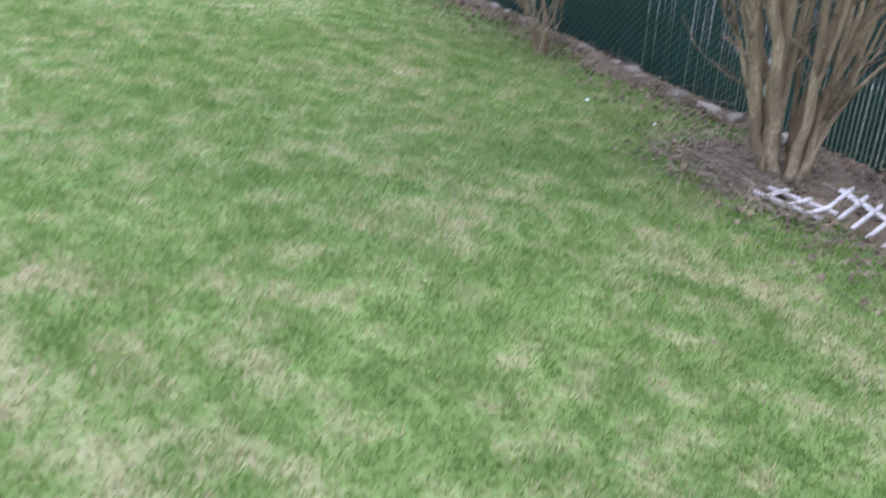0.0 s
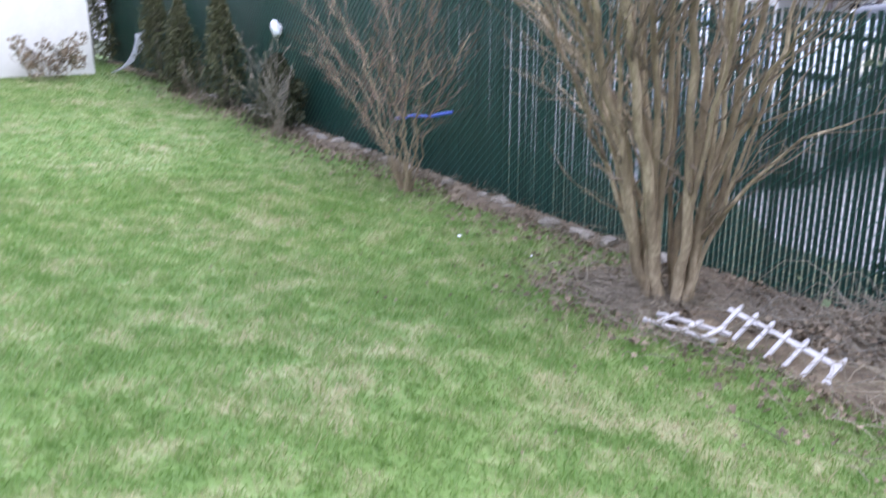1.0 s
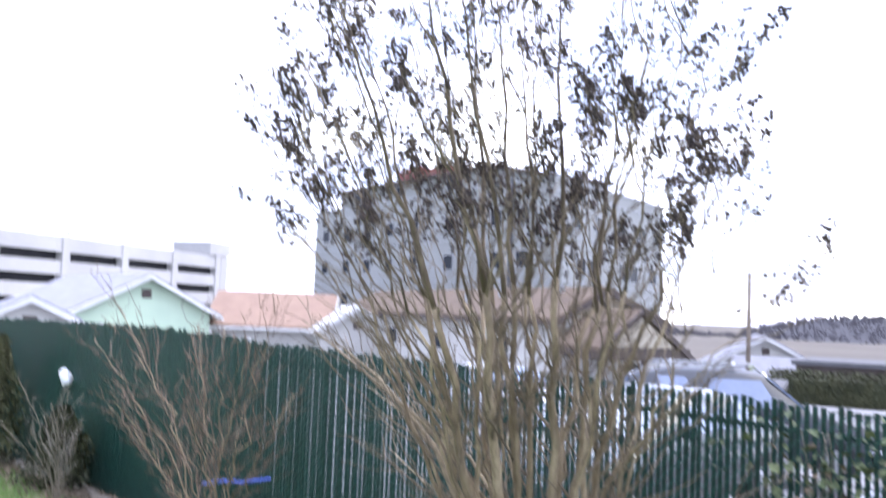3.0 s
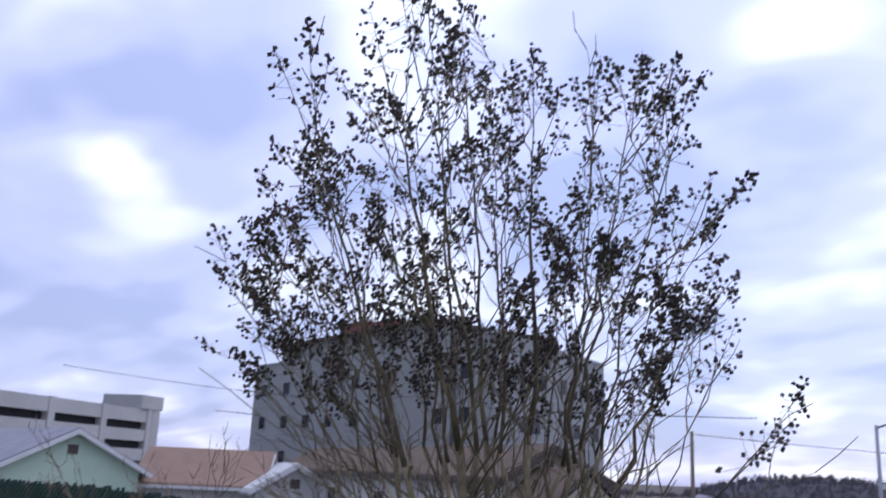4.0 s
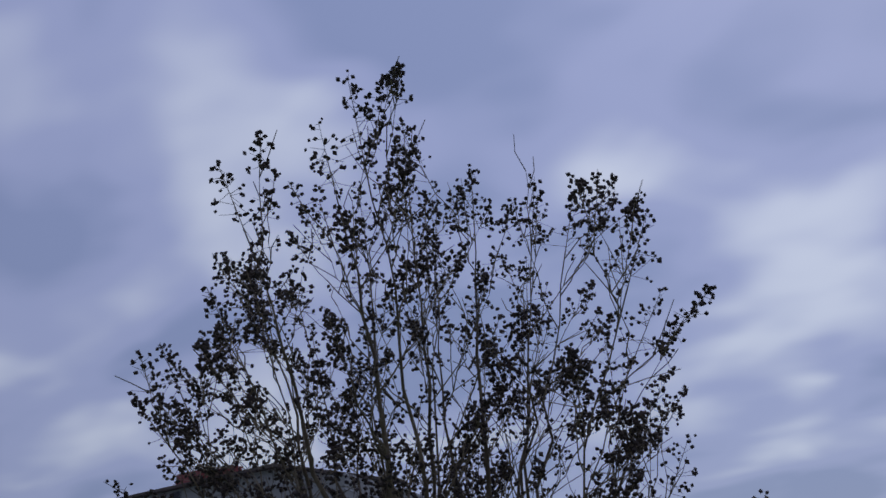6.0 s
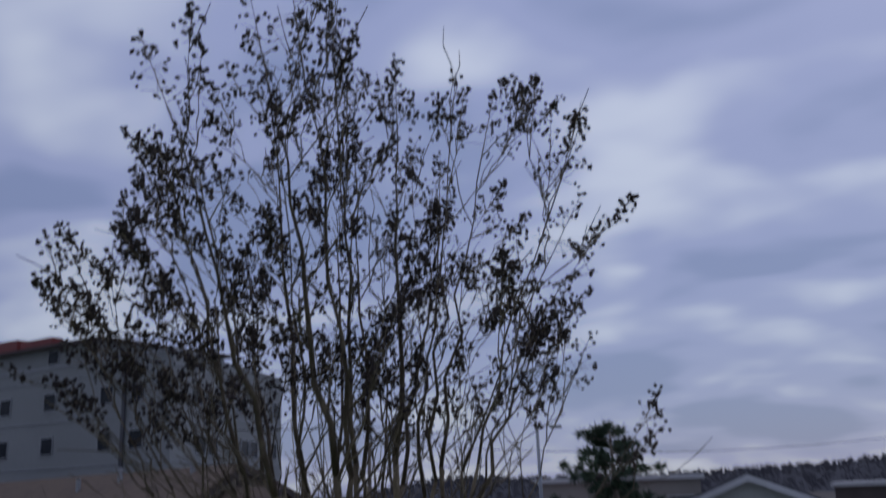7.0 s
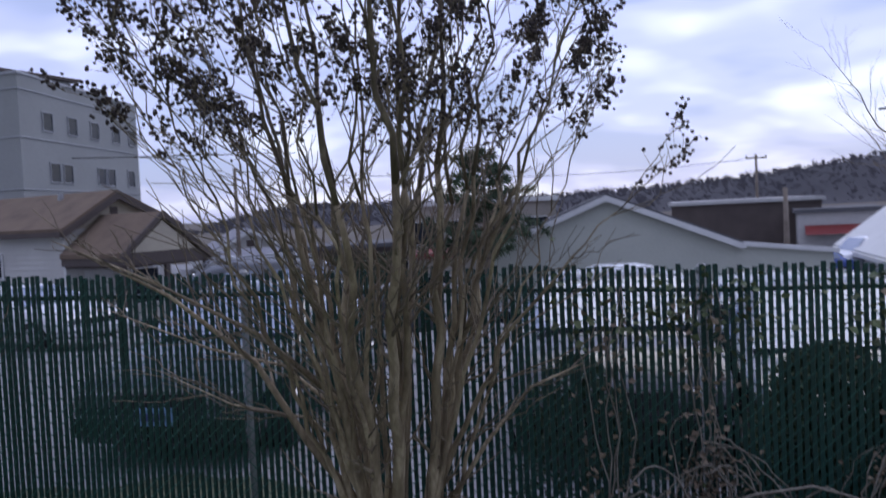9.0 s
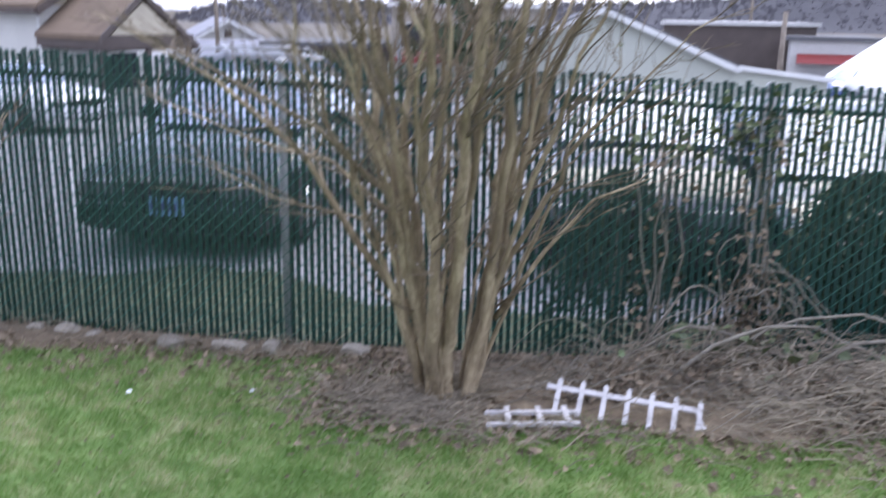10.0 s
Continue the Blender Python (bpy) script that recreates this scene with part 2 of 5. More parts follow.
M_POLE = material("weathered_wood_pole", (0.16, 0.13, 0.10), (0.24, 0.20, 0.16), 0.9, 3, 40, 0.3)
M_STEEL = material("dull_steel", (0.30, 0.31, 0.32), (0.40, 0.41, 0.42), 0.5, 3, 30, 0.1, metal=0.5)
M_HILL = material("bare_wooded_hillside", (0.034, 0.034, 0.042), (0.058, 0.056, 0.064), 1.0, 0.03, 0.6, 0.0)
M_WOODS = material("bare_winter_trees", (0.092, 0.088, 0.100), (0.125, 0.118, 0.125), 1.0, 0.05, 1.0, 0.0, island=0.15)
M_TYRE = material("black_rubber", (0.02, 0.02, 0.02), (0.035, 0.035, 0.035), 0.85, 4, 60, 0.2)
M_RIM = material("alloy_rim", (0.45, 0.46, 0.47), (0.35, 0.36, 0.37), 0.35, 4, 40, 0.1, metal=0.8)
M_CARGLASS = material("car_glass", (0.14, 0.18, 0.25), (0.18, 0.22, 0.30), 0.05, 1, 10, 0.0, metal=0.3)
M_SHEDWHITE = material("white_painted_boards", (0.84, 0.84, 0.82), (0.76, 0.76, 0.74), 0.6, 1.5, 20, 0.1)
M_LAMPGLASS = material("headlight_lens", (0.16, 0.17, 0.18), (0.12, 0.13, 0.14), 0.1, 5, 30, 0.0)
for k_, v_ in (("Specular IOR Level", 1.0), ("Coat Weight", 1.0), ("Coat Roughness", 0.03)):
    M_CARGLASS.node_tree.nodes["Principled BSDF"].inputs[k_].default_value = v_
M_PLATE = material("pale_blue_plate", (0.16, 0.30, 0.50), (0.20, 0.34, 0.54), 0.5, 5, 30, 0.0)
M_BAR = material("dark_plate_mark", (0.05, 0.06, 0.16), (0.06, 0.07, 0.18), 0.6, 5, 30, 0.0)


def paint(name, colour, rough=0.22, coat=0.6):
    mt = material(name, colour, tuple(0.85 * v for v in colour), rough, 1.5, 40, 0.02)
    mt.node_tree.nodes["Principled BSDF"].inputs["Coat Weight"].default_value = coat
    return mt


P_DARKGREEN, P_GREY, P_WHITE, P_BLACK, P_BLUE = (paint("car_paint_dark", (0.012, 0.03, 0.028)), paint("car_paint_grey", (0.045, 0.05, 0.06), 0.5, 0.05),
    paint("car_paint_white", (0.75, 0.76, 0.78)), paint("car_paint_black", (0.014, 0.016, 0.018)), paint("car_paint_blue", (0.05, 0.09, 0.32)))


# ---- building blocks ----
def mesh_object(name, bm, mat, parent=None, label=""):
    me = bpy.data.meshes.new(name)
    bm.to_mesh(me)
    bm.free()
    me.materials.append(mat)
    ob = new(name, me)
    if parent:
        ob.parent = parent
    if label:
        tagged(ob, label)
    return ob


def part(name, bm, mat, parent, label=""):
    return mesh_object(name, bm, mat, parent, label)


def data_part(name, verts, faces, mat, parent=None, label="", smooth=False):
    me = bpy.data.meshes.new(name)
    me.from_pydata(verts, [], faces)
    me.materials.append(mat)
    if smooth:
        me.polygons.foreach_set("use_smooth", [True] * len(me.polygons))
    me.update()
    ob = new(name, me)
    if parent:
        ob.parent = parent
    if label:
        tagged(ob, label)
    return ob


def thing(name, m, label, category, group="", kind=""):
    ob = new(name)
    ob.matrix_world = m
    return tagged(ob, label, category, group, kind)


def box(bm, x0, x1, y0, y1, z0, z1, bevel=0.0):
    vs = [bm.verts.new(p) for p in ((x0, y0, z0), (x1, y0, z0), (x1, y1, z0), (x0, y1, z0), (x0, y0, z1), (x1, y0, z1), (x1, y1, z1), (x0, y1, z1))]
    fs = [bm.faces.new([vs[i] for i in q]) for q in ((3, 2, 1, 0), (4, 5, 6, 7), (0, 1, 5, 4), (1, 2, 6, 5), (2, 3, 7, 6), (3, 0, 4, 7))]
    if bevel:
        es = list({ed for f in fs for ed in f.edges})
        bmesh.ops.bevel(bm, geom=es, offset=bevel, segments=2, affect="EDGES", profile=0.6)
    return bm


def boxed(*a, **k):
    return box(bmesh.new(), *a, **k)


def prism(points, axis, lo, hi):
    """A polygon drawn out along an axis: x, y or z; its points are the two other coordinates in order."""
    bm = bmesh.new()
    place = {"x": lambda p, d: (d, p[0], p[1]), "y": lambda p, d: (p[0], d, p[1]), "z": lambda p, d: (p[0], p[1], d)}[axis]
    a, b = [bm.verts.new(place(p, lo)) for p in points], [bm.verts.new(place(p, hi)) for p in points]
    bm.faces.new(a); bm.faces.new(b[::-1])
    for i in range(len(points)):
        j = (i + 1) % len(points)
        bm.faces.new((a[j], a[i], b[i], b[j]))
    bmesh.ops.recalc_face_normals(bm, faces=bm.faces)
    return bm


class Tubes:
    """Many tapered round limbs gathered into one mesh."""

    def __init__(self):
        self.v, self.f = [], []

    def add(self, pts, radii, sides=6):
        n0 = len(self.v)
        pts = [Vector(p) for p in pts]
        u = None
        for i, p in enumerate(pts):
            d = (pts[min(i + 1, len(pts) - 1)] - pts[max(i - 1, 0)]).normalized()
            if u is None:
                u = d.orthogonal().normalized()
            u = (u - d * u.dot(d)).normalized()
            w = d.cross(u)
            for k in range(sides):
                a = 2 * math.pi * k / sides
                self.v.append(tuple(p + radii[i] * (math.cos(a) * u + math.sin(a) * w)))
        for i in range(len(pts) - 1):
            for k in range(sides):
                a, b = n0 + i * sides + k, n0 + i * sides + (k + 1) % sides
                self.f.append((a, b, b + sides, a + sides))
        self.f.append(tuple(range(n0 + sides - 1, n0 - 1, -1)))
        e0 = n0 + (len(pts) - 1) * sides
        self.f.append(tuple(range(e0, e0 + sides)))
        return self

    def part(self, name, mat, parent=None, label="", smooth=True):
        return data_part(name, self.v, self.f, mat, parent, label, smooth)


def pod(v, f, p, r, rng):
    """A small eight-sided seed or bud."""
    n = len(v)
    q = Euler((rng.uniform(0, 3), rng.uniform(0, 3), 0)).to_matrix()
    for d in ((r, 0, 0), (-r, 0, 0), (0, r, 0), (0, -r, 0), (0, 0, 1.3 * r), (0, 0, -1.3 * r)):
        v.append(tuple(Vector(p) + q @ Vector(d)))
    for a, b, c in ((0, 2, 4), (2, 1, 4), (1, 3, 4), (3, 0, 4), (2, 0, 5), (1, 2, 5), (3, 1, 5), (0, 3, 5)):
        f.append((n + a, n + b, n + c))


def leaf(v, f, p, size, rng, droop=0.0):
    """A small folded leaf of two faces."""
    n = len(v)
    q = Euler((rng.uniform(-1.0, 1.0), rng.uniform(-1.0, 1.0), rng.uniform(0, 6.3))).to_matrix()
    w = size * rng.uniform(0.35, 0.5)
    for d in ((0, 0, 0), (w, size * 0.5, 0.15 * size), (0, size, -droop * size), (-w, size * 0.5, 0.15 * size)):
        v.append(tuple(Vector(p) + q @ Vector(d)))
    f.append((n, n + 1, n + 2)); f.append((n, n + 2, n + 3))


def smooth01(t):
    t = min(1.0, max(0.0, t))
    return t * t * (3 - 2 * t)


def lawn_z(x, y):
    """The lawn falls gently to the fence and rises a little towards its far end."""
    z = -0.13 + 0.105 * min(4.5, max(0.0, -y)) + 0.10 * smooth01((-x - 2) / 8)
    z += 0.018 * math.sin(1.3 * x + 0.6 * y) * math.cos(0.9 * y - 0.4 * x)
    return z


def ground_z(x, y):
    if y < 0.1:
        return lawn_z(x, y)
    return lawn_z(x, 0) + (-0.34 - lawn_z(x, 0)) * smooth01((y - 0.1) / 0.5) - 1.16 * smooth01((y - 3) / (14 + 11 * smooth01((-x - 2) / 4)))


# ---- ground ----
xs = sorted(set([-3000, -900, -300, -120, -70, -45, -30, -22] + [-18 + 0.5 * i for i in range(53)] + [9, 12, 20, 40, 90, 300, 900, 3000]))
ys = sorted(set([-3000, -600, -150, -50, -22, -14, -10] + [-8 + 0.4 * i for i in range(20)] + [0.0, 0.1, 0.2, 0.3, 0.4, 0.5, 0.6, 0.8, 1.5, 3, 5, 8, 12, 16, 20, 24, 28, 40, 80, 200, 800, 3000]))
gv = [(x, y, ground_z(x, y)) for y in ys for x in xs]
gf = [(j * len(xs) + i, j * len(xs) + i + 1, (j + 1) * len(xs) + i + 1, (j + 1) * len(xs) + i) for j in range(len(ys) - 1) for i in range(len(xs) - 1)]
tagged(data_part("ground", gv, gf, M_LAWN, smooth=True), "patchy green lawn with dead straw tufts", "lawn", kind="structure")

# parking lot beyond the fence
lx, ly = [-2500, -300, -160, -100, -60, -40] + [-26 + 2 * i for i in range(31)] + [50, 80, 140, 260, 2500], [1.25, 1.5, 2, 3, 5, 8, 12, 16, 20, 24, 28, 34, 48, 60]
lv = [(x, y, ground_z(x, y) + 0.02) for y in ly for x in lx]
lf = [(j * len(lx) + i, j * len(lx) + i + 1, (j + 1) * len(lx) + i + 1, (j + 1) * len(lx) + i) for j in range(len(ly) - 1) for i in range(len(lx) - 1)]
tagged(data_part("pavement", lv, lf, M_ASPHALT, smooth=True), "pale concrete parking lot below the fence", "pavement", kind="structure")

# dry winter field beyond the lot, as far as the hills
fx, fy = [-2500, -300, -100, -40, 0, 40, 100, 300, 2500], [59.5, 90, 235, 420, 2900]
fv = [(x, y, ground_z(x, y) + (0.012 if y < 60 else 0.03)) for y in fy for x in fx]
ff = [(j * len(fx) + i, j * len(fx) + i + 1, (j + 1) * len(fx) + i + 1, (j + 1) * len(fx) + i) for j in range(len(fy) - 1) for i in range(len(fx) - 1)]
tagged(data_part("field", fv, ff, M_FIELD, smooth=True), "dull brown winter field before the hills", "field", kind="structure")

# verge on the far side of the fence
vx, vy = sorted([-30 + 1.0 * i for i in range(24)] + [-6.5 + 0.25 * i for i in range(20)] + [-1.15, -0.85] + [1.0 * i for i in range(16)]), [0.0, 0.08, 0.16, 0.24, 0.32, 0.4, 0.5, 0.7, 1.0]
vv_ = [(x, 0.02 + u * w, ground_z(x, 0.02 + u * w) + 0.026) for u in vy for x in vx for w in [1.75 + 0.22 * math.sin(2.3 * x) + 0.12 * math.sin(7.1 * x) if x <= -1.1 else 1.26]]
vf_ = [(j * len(vx) + i, j * len(vx) + i + 1, (j + 1) * len(vx) + i + 1, (j + 1) * len(vx) + i) for j in range(len(vy) - 1) for i in range(len(vx) - 1)]
tagged(data_part("verge", vv_, vf_, M_VERGE, smooth=True), "dark weedy verge behind the fence", "soil", kind="structure")

# bare soil strip along the fence
rng = random.Random(4)
sx = [-13 + 0.16 * i for i in range(118)]
sv, sf = [], []
for i, x in enumerate(sx):
    wide = 0.27 + 0.12 * math.sin(2.1 * x) + 0.10 * math.sin(5.3 * x + 1) + 0.75 * smooth01((x + 0.42) / 0.7)
    for k in range(9):
        y = -0.02 - wide * k / 8
        s = math.sin(math.pi * k / 8)
        sv.append((x, y, lawn_z(x, y) + 0.012 * (1 - k / 8) - (0.02 if k == 8 else 0) + s * (0.02 + 0.025 * rng.random() + 0.03 * smooth01((x - 0.2) / 0.8))))
for i in range(len(sx) - 1):
    for k in range(8):
        a = i * 9 + k
        sf.append((a, a + 1, a + 10, a + 9))
tagged(data_part("soil_strip", sv, sf, M_DIRT, smooth=True), "bare brown soil and leaf litter under the fence", "soil", kind="structure")

# ---- buildings beyond the fence ----
def window(parent, x0, x1, z0, z1, y, frame_mat=M_TRIM, depth=0.06, mullion=False):
    """A window in a wall that faces -y at y, in the parent's own axes."""
    t = 0.05 * max(1.0, (x1 - x0) / 1.2)
    fr = bmesh.new()
    for a in ((x0 - t, x1 + t, z0 - t, z0), (x0 - t, x1 + t, z1, z1 + t), (x0 - t, x0, z0, z1), (x1, x1 + t, z0, z1)):
        box(fr, a[0], a[1], y - depth, y + 0.02, a[2], a[3])
    if mullion:
        box(fr, (x0 + x1) / 2 - t / 2, (x0 + x1) / 2 + t / 2, y - depth * 0.8, y + 0.02, z0, z1)
    w = part("window", fr, frame_mat, parent, "framed dark window")
    part("pane", boxed(x0, x1, y - 0.015, y + 0.015, z0, z1), M_GLASS, w)
    return w


def wall_frame(a, b):
    """A pose whose x runs along a wall from a to b, and whose -y faces outwards (to the right of a to b)."""
    return pose(a[0], a[1], 0, 0, 0, math.degrees(math.atan2(b[1] - a[1], b[0] - a[0])))


def hotel():
    near, right, left = (-25.1, 33.6), (-26.8, 47.8), (-52.3, 40.0)
    far = (left[0] + right[0] - near[0], left[1] + right[1] - near[1])
    h = thing("hotel_building", pose(0, 0, 0), "pale grey four-storey block with dark overhanging roof", "building")
    part("wall", prism([near, right, far, left], "z", -2.0, 9.0), M_STUCCO, h)
    part("parapet", prism([(near[0] + 0.06, near[1] - 0.08), (right[0] + 0.06, right[1] + 0.06), (far[0] - 0.06, far[1] + 0.08), (left[0] - 0.06, left[1] - 0.06)], "z", 9.0, 9.12), M_STEEL, h)
    faces = []
    for a, b in ((left, near), (near, right)):
        length = math.hypot(b[0] - a[0], b[1] - a[1])
        bm = bmesh.new()
        for z in (8.3, 6.05, 3.6):
            box(bm, 0, length, -0.05, 0.01, z, z + 0.06)
        me = bpy.data.meshes.new("facade")
        bm.to_mesh(me); bm.free(); me.materials.append(M_STEEL)
        face = new("facade", me)
        face.parent, face.matrix_basis = h, wall_frame(a, b)
        faces.append(face)
    front, side = faces
    # set-up top storey behind the front, with its eaves and red panels
    part("upper_wall", boxed(4.0, 22.3, 0.03, 9.0, 9.121, 10.1), M_STUCCO, front, "raised top storey")
    part("roof", boxed(3.6, 22.75, -0.45, 9.4, 10.1, 10.27), M_FASCIA, front, "dark overhanging flat roof")
    for x0, x1, z in ((12.5, 15.2, 10.95), (15.6, 18.4, 10.75)):
        part("roof_sign", boxed(x0, x1, -0.2, 0.5, 10.27, z), M_RED, front, "red raised roof panel")
    for x in (6.5, 12.4, 18.4):
        window(front, x - 0.45, x + 0.45, 9.25, 9.98, 0.03, M_STEEL)
    for z in (7.15, 4.8, 2.4):
        for x in (1.8, 5.2, 8.3, 11.3, 14.4, 18.4, 23.1, 25.5):
            if (z, x) != (2.4, 8.3):
                window(front, x - 0.48, x + 0.48, z - 0.43, z + 0.43, 0, M_STEEL)
    for x in (2.7, 5.4, 8.1, 11.0, 13.4):
        window(side, x - 0.5, x + 0.5, 6.55, 7.42, 0, M_STEEL)
    for z in (4.5, 2.1):
        for x in (3.2, 4.6, 8.7, 10.0, 12.9):
            window(side, x - 0.5, x + 0.5, z - 0.45, z + 0.45, 0, M_STEEL)
    part("downpipe", boxed(24.45, 24.65, -0.16, -0.055, -1.5, 9.3), M_DARKROOF, front, "dark grey downpipe")


def garage():
    a, b = (-59.9, -5.5), (-85.5, 53.5)
    g = thing("parking_garage", wall_frame(a, b), "white concrete multi-level parking garage with dark openings", "garage")
    n = math.hypot(b[0] - a[0], b[1] - a[1])
    # no real levels: a solid block whose near-black colour paints the shade inside
    part("shade_core", boxed(0.3, n - 0.8, 0.6, 18, -3, 6.6), M_DARK, g, "solid dark block, painted shade inside the levels")
    for z0, z1 in ((5.75, 7.1), (3.75, 4.95), (1.75, 2.95), (-0.3, 0.9), (-2.3, -1.1)):
        part("spandrel", boxed(0, n - 0.6, 0, 0.5, z0, z1), M_CONC, g, "pale concrete band")
    for k in range(9):
        x = n - 1.6 - 7.8 * k
        if x > 0:
            part("column", boxed(x, x + 0.9, -0.12, 0.62, -3, 7.15), M_CONC, g, "pale concrete column")
    part("stair_tower", boxed(n - 0.59, n + 0.7, -0.1, 4.5, -3, 7.1), M_CONC, g, "concrete stair tower")
    part("tower_head", boxed(n - 3.0, n + 1.0, -0.2, 4.7, 7.16, 8.6), M_CONC, g, "concrete stair head")
    for x in (n - 21, n - 34):
        part("lamp_mast", boxed(x - 0.05, x + 0.05, 3.0, 3.1, 6.6, 8.4), M_STEEL, g)


def gable_house(name, m, label, width, length, wall0, eave, apex, wall_mat, roof_mat, over=0.35, trim=M_TRIM, shift=0.0, vent=True, group=""):
    """Front gable on -y at y = 0, ridge along y."""
    h = thing(name, m, label, "house", group)
    w = width / 2
    part("wall", prism([(-w, wall0), (w, wall0), (w, eave), (shift, apex), (-w, eave)], "y", 0, length), wall_mat, h)
    for s in (-1, 1):
        slope = (apex - eave) / (w - s * shift)
        xe, ze = s * (w + over), eave - slope * over
        part("roof_slope", prism([(shift, apex + 0.03), (xe, ze + 0.03), (xe, ze + 0.17), (shift, apex + 0.17)], "y", -over, length + over), roof_mat, h)
        part("bargeboard", prism([(shift, apex - 0.10), (xe, ze - 0.10), (xe, ze + 0.10), (shift, apex + 0.10)], "y", -over - 0.07, -over - 0.003), trim, h)
        part("gutter", boxed(min(xe, xe + s * 0.1), max(xe, xe + s * 0.1), -over, length + over, ze - 0.06, ze + 0.08), trim, h)
    if vent:
        part("gable_vent", boxed(shift - 0.22, shift + 0.22, -0.04, 0.02, apex - 0.95, apex - 0.55), M_FASCIA, h)
    return h


def brown_house():
    # the long wall faces the lot; the gable end with its porch looks to the right
    h = gable_house("cottage", pose(-12.495, 19.39, 0, 0, 0, 65.4), "white clapboard cottage with tan brown shingle roof", 3.5, 22.0, -1.6, 1.663, 2.55, M_SIDING, M_BROWNROOF, 0.25, M_FASCIA, -0.2, False)
    part("gable_panel", prism([(-1.7, 1.66), (1.7, 1.66), (-0.2, 2.48)], "y", -0.03, -0.003), M_CREAM, h, "cream gable boards")
    part("gable_vent", boxed(-0.32, -0.08, -0.06, -0.031, 2.02, 2.24), M_FASCIA, h)
    # clapboards along the wall that faces the lot
    for k in range(21):
        z = -1.55 + 0.15 * k
        part("clapboard", prism([(-1.752, z), (-1.775, z), (-1.754, z + 0.148)], "y", 0.0, 22.0), M_SIDING, h)
    for y0 in (0.0, 21.9):
        part("corner_board", boxed(-1.79, -1.776, y0, y0 + 0.1, -1.6, 1.5), M_TRIM, h)
    # porch under a small gable of its own
    part("porch_roof", prism([(-1.99, 0.98), (-0.66, 2.02), (1.05, 0.70), (1.05, 0.58), (-0.66, 1.90), (-1.99, 0.86)], "y", -2.7, -0.05), M_BROWNROOF, h, "tan shingle porch gable roof")
    for p, q in (((-2.04, 0.95), (-0.66, 2.05)), ((-0.66, 2.05), (1.10, 0.69))):
        part("porch_bargeboard", prism([p, q, (q[0], q[1] - 0.17), (p[0], p[1] - 0.17)], "y", -2.77, -2.703), M_FASCIA, h)
    part("porch_gable", prism([(-1.68, 0.98), (-0.66, 1.78), (0.42, 0.98)], "y", -2.69, -2.62), M_CREAM, h, "cream porch gable board")
    part("porch_ceiling", boxed(-1.85, 0.75, -2.6, -0.05, 0.60, 0.66), M_FASCIA, h)
    part("porch_beam", boxed(-1.95, 0.95, -2.68, -2.5, 0.66, 0.97), M_FASCIA, h)
    part("porch_side_beam", boxed(-1.95, -1.8, -2.49, -0.05, 0.66, 0.86), M_FASCIA, h)
    for x in (-1.85, -0.5, 0.85):
        part("porch_post", boxed(x - 0.06, x + 0.06, -2.64, -2.52, -1.6, 0.599), M_FASCIA, h)
    part("door", boxed(-1.25, -0.35, -0.045, -0.003, -1.5, 0.5), M_TRIM, h, "white door under the porch")
    window(h, 0.3, 1.2, -0.6, 0.4, 0)
    for y in (3.6, 9.2, 14.5, 19.0):
        w = part("window", boxed(-1.82, -1.778, y - 0.55, y + 0.55, 0.28, 1.05), M_TRIM, h, "framed dark window")
        part("pane", boxed(-1.84, -1.821, y - 0.47, y + 0.47, 0.35, 0.98), M_GLASS, w)
    for x, y, z in ((-1.2, 8.0, 2.55), (-0.75, 6.0, 2.85), (-0.5, 2.0, 2.75)):
        part("roof_vent", boxed(x - 0.06, x + 0.06, y - 0.06, y + 0.06, z - 0.75, z), M_STEEL, h, "white vent pipe")
    return h


hotel()
garage()
brown_house()
gable_house("mint_house", pose(-34.4, 16.2, 0, 0, 0, 84), "mint green house with white trim and grey roof", 6.2, 10, -2.0, 1.25, 2.8, M_MINT, M_GREYROOF, 0.4)
gable_house("white_house", pose(-27.9, 8.5, 0, 0, 0, 72), "small white gabled house with grey roof", 2.6, 5, -2.0, 1.0, 1.62, M_SIDING, M_GREYROOF, 0.3, vent=True)
gable_house("orange_roof_house", pose(-32.6, 25.2, 0, 0, 0, 133), "white house with faded orange shingle roof", 5.0, 5.2, -2.0, 0.85, 2.25, M_SIDING, M_ORANGEROOF, 0.4)
gable_house("white_cottage", pose(-28.6, 23.6, 0, 0, 0, 60), "white low cottage with pale roof", 3.4, 6, -2.0, 0.75, 1.75, M_SIDING, M_TRIM, 0.3)
shed = gable_house("metal_shed", pose(1.35, 26.0, 0, 0, 0, 1), "long grey metal shed with white roof edge", 8.2, 16, -2.0, 0.12, 1.8, M_SHEDWALL, M_DARKROOF, 0.25, vent=False)
part("lean_to", prism([(4.1, -2.0), (7.2, -2.0), (7.2, -0.3), (4.1, 0.05)], "y", 0.05, 1.2), M_SHEDWALL, shed, "grey lower side wing")
part("lean_to_edge", prism([(4.1, 0.05), (7.35, -0.32), (7.35, -0.18), (4.1, 0.2)], "y", -0.15, -0.01), M_TRIM, shed)
part("lean_to_roof", prism([(4.1, 0.06), (7.35, -0.30), (7.35, -0.2), (4.1, 0.16)], "y", 0.0, 1.25), M_DARKROOF, shed)


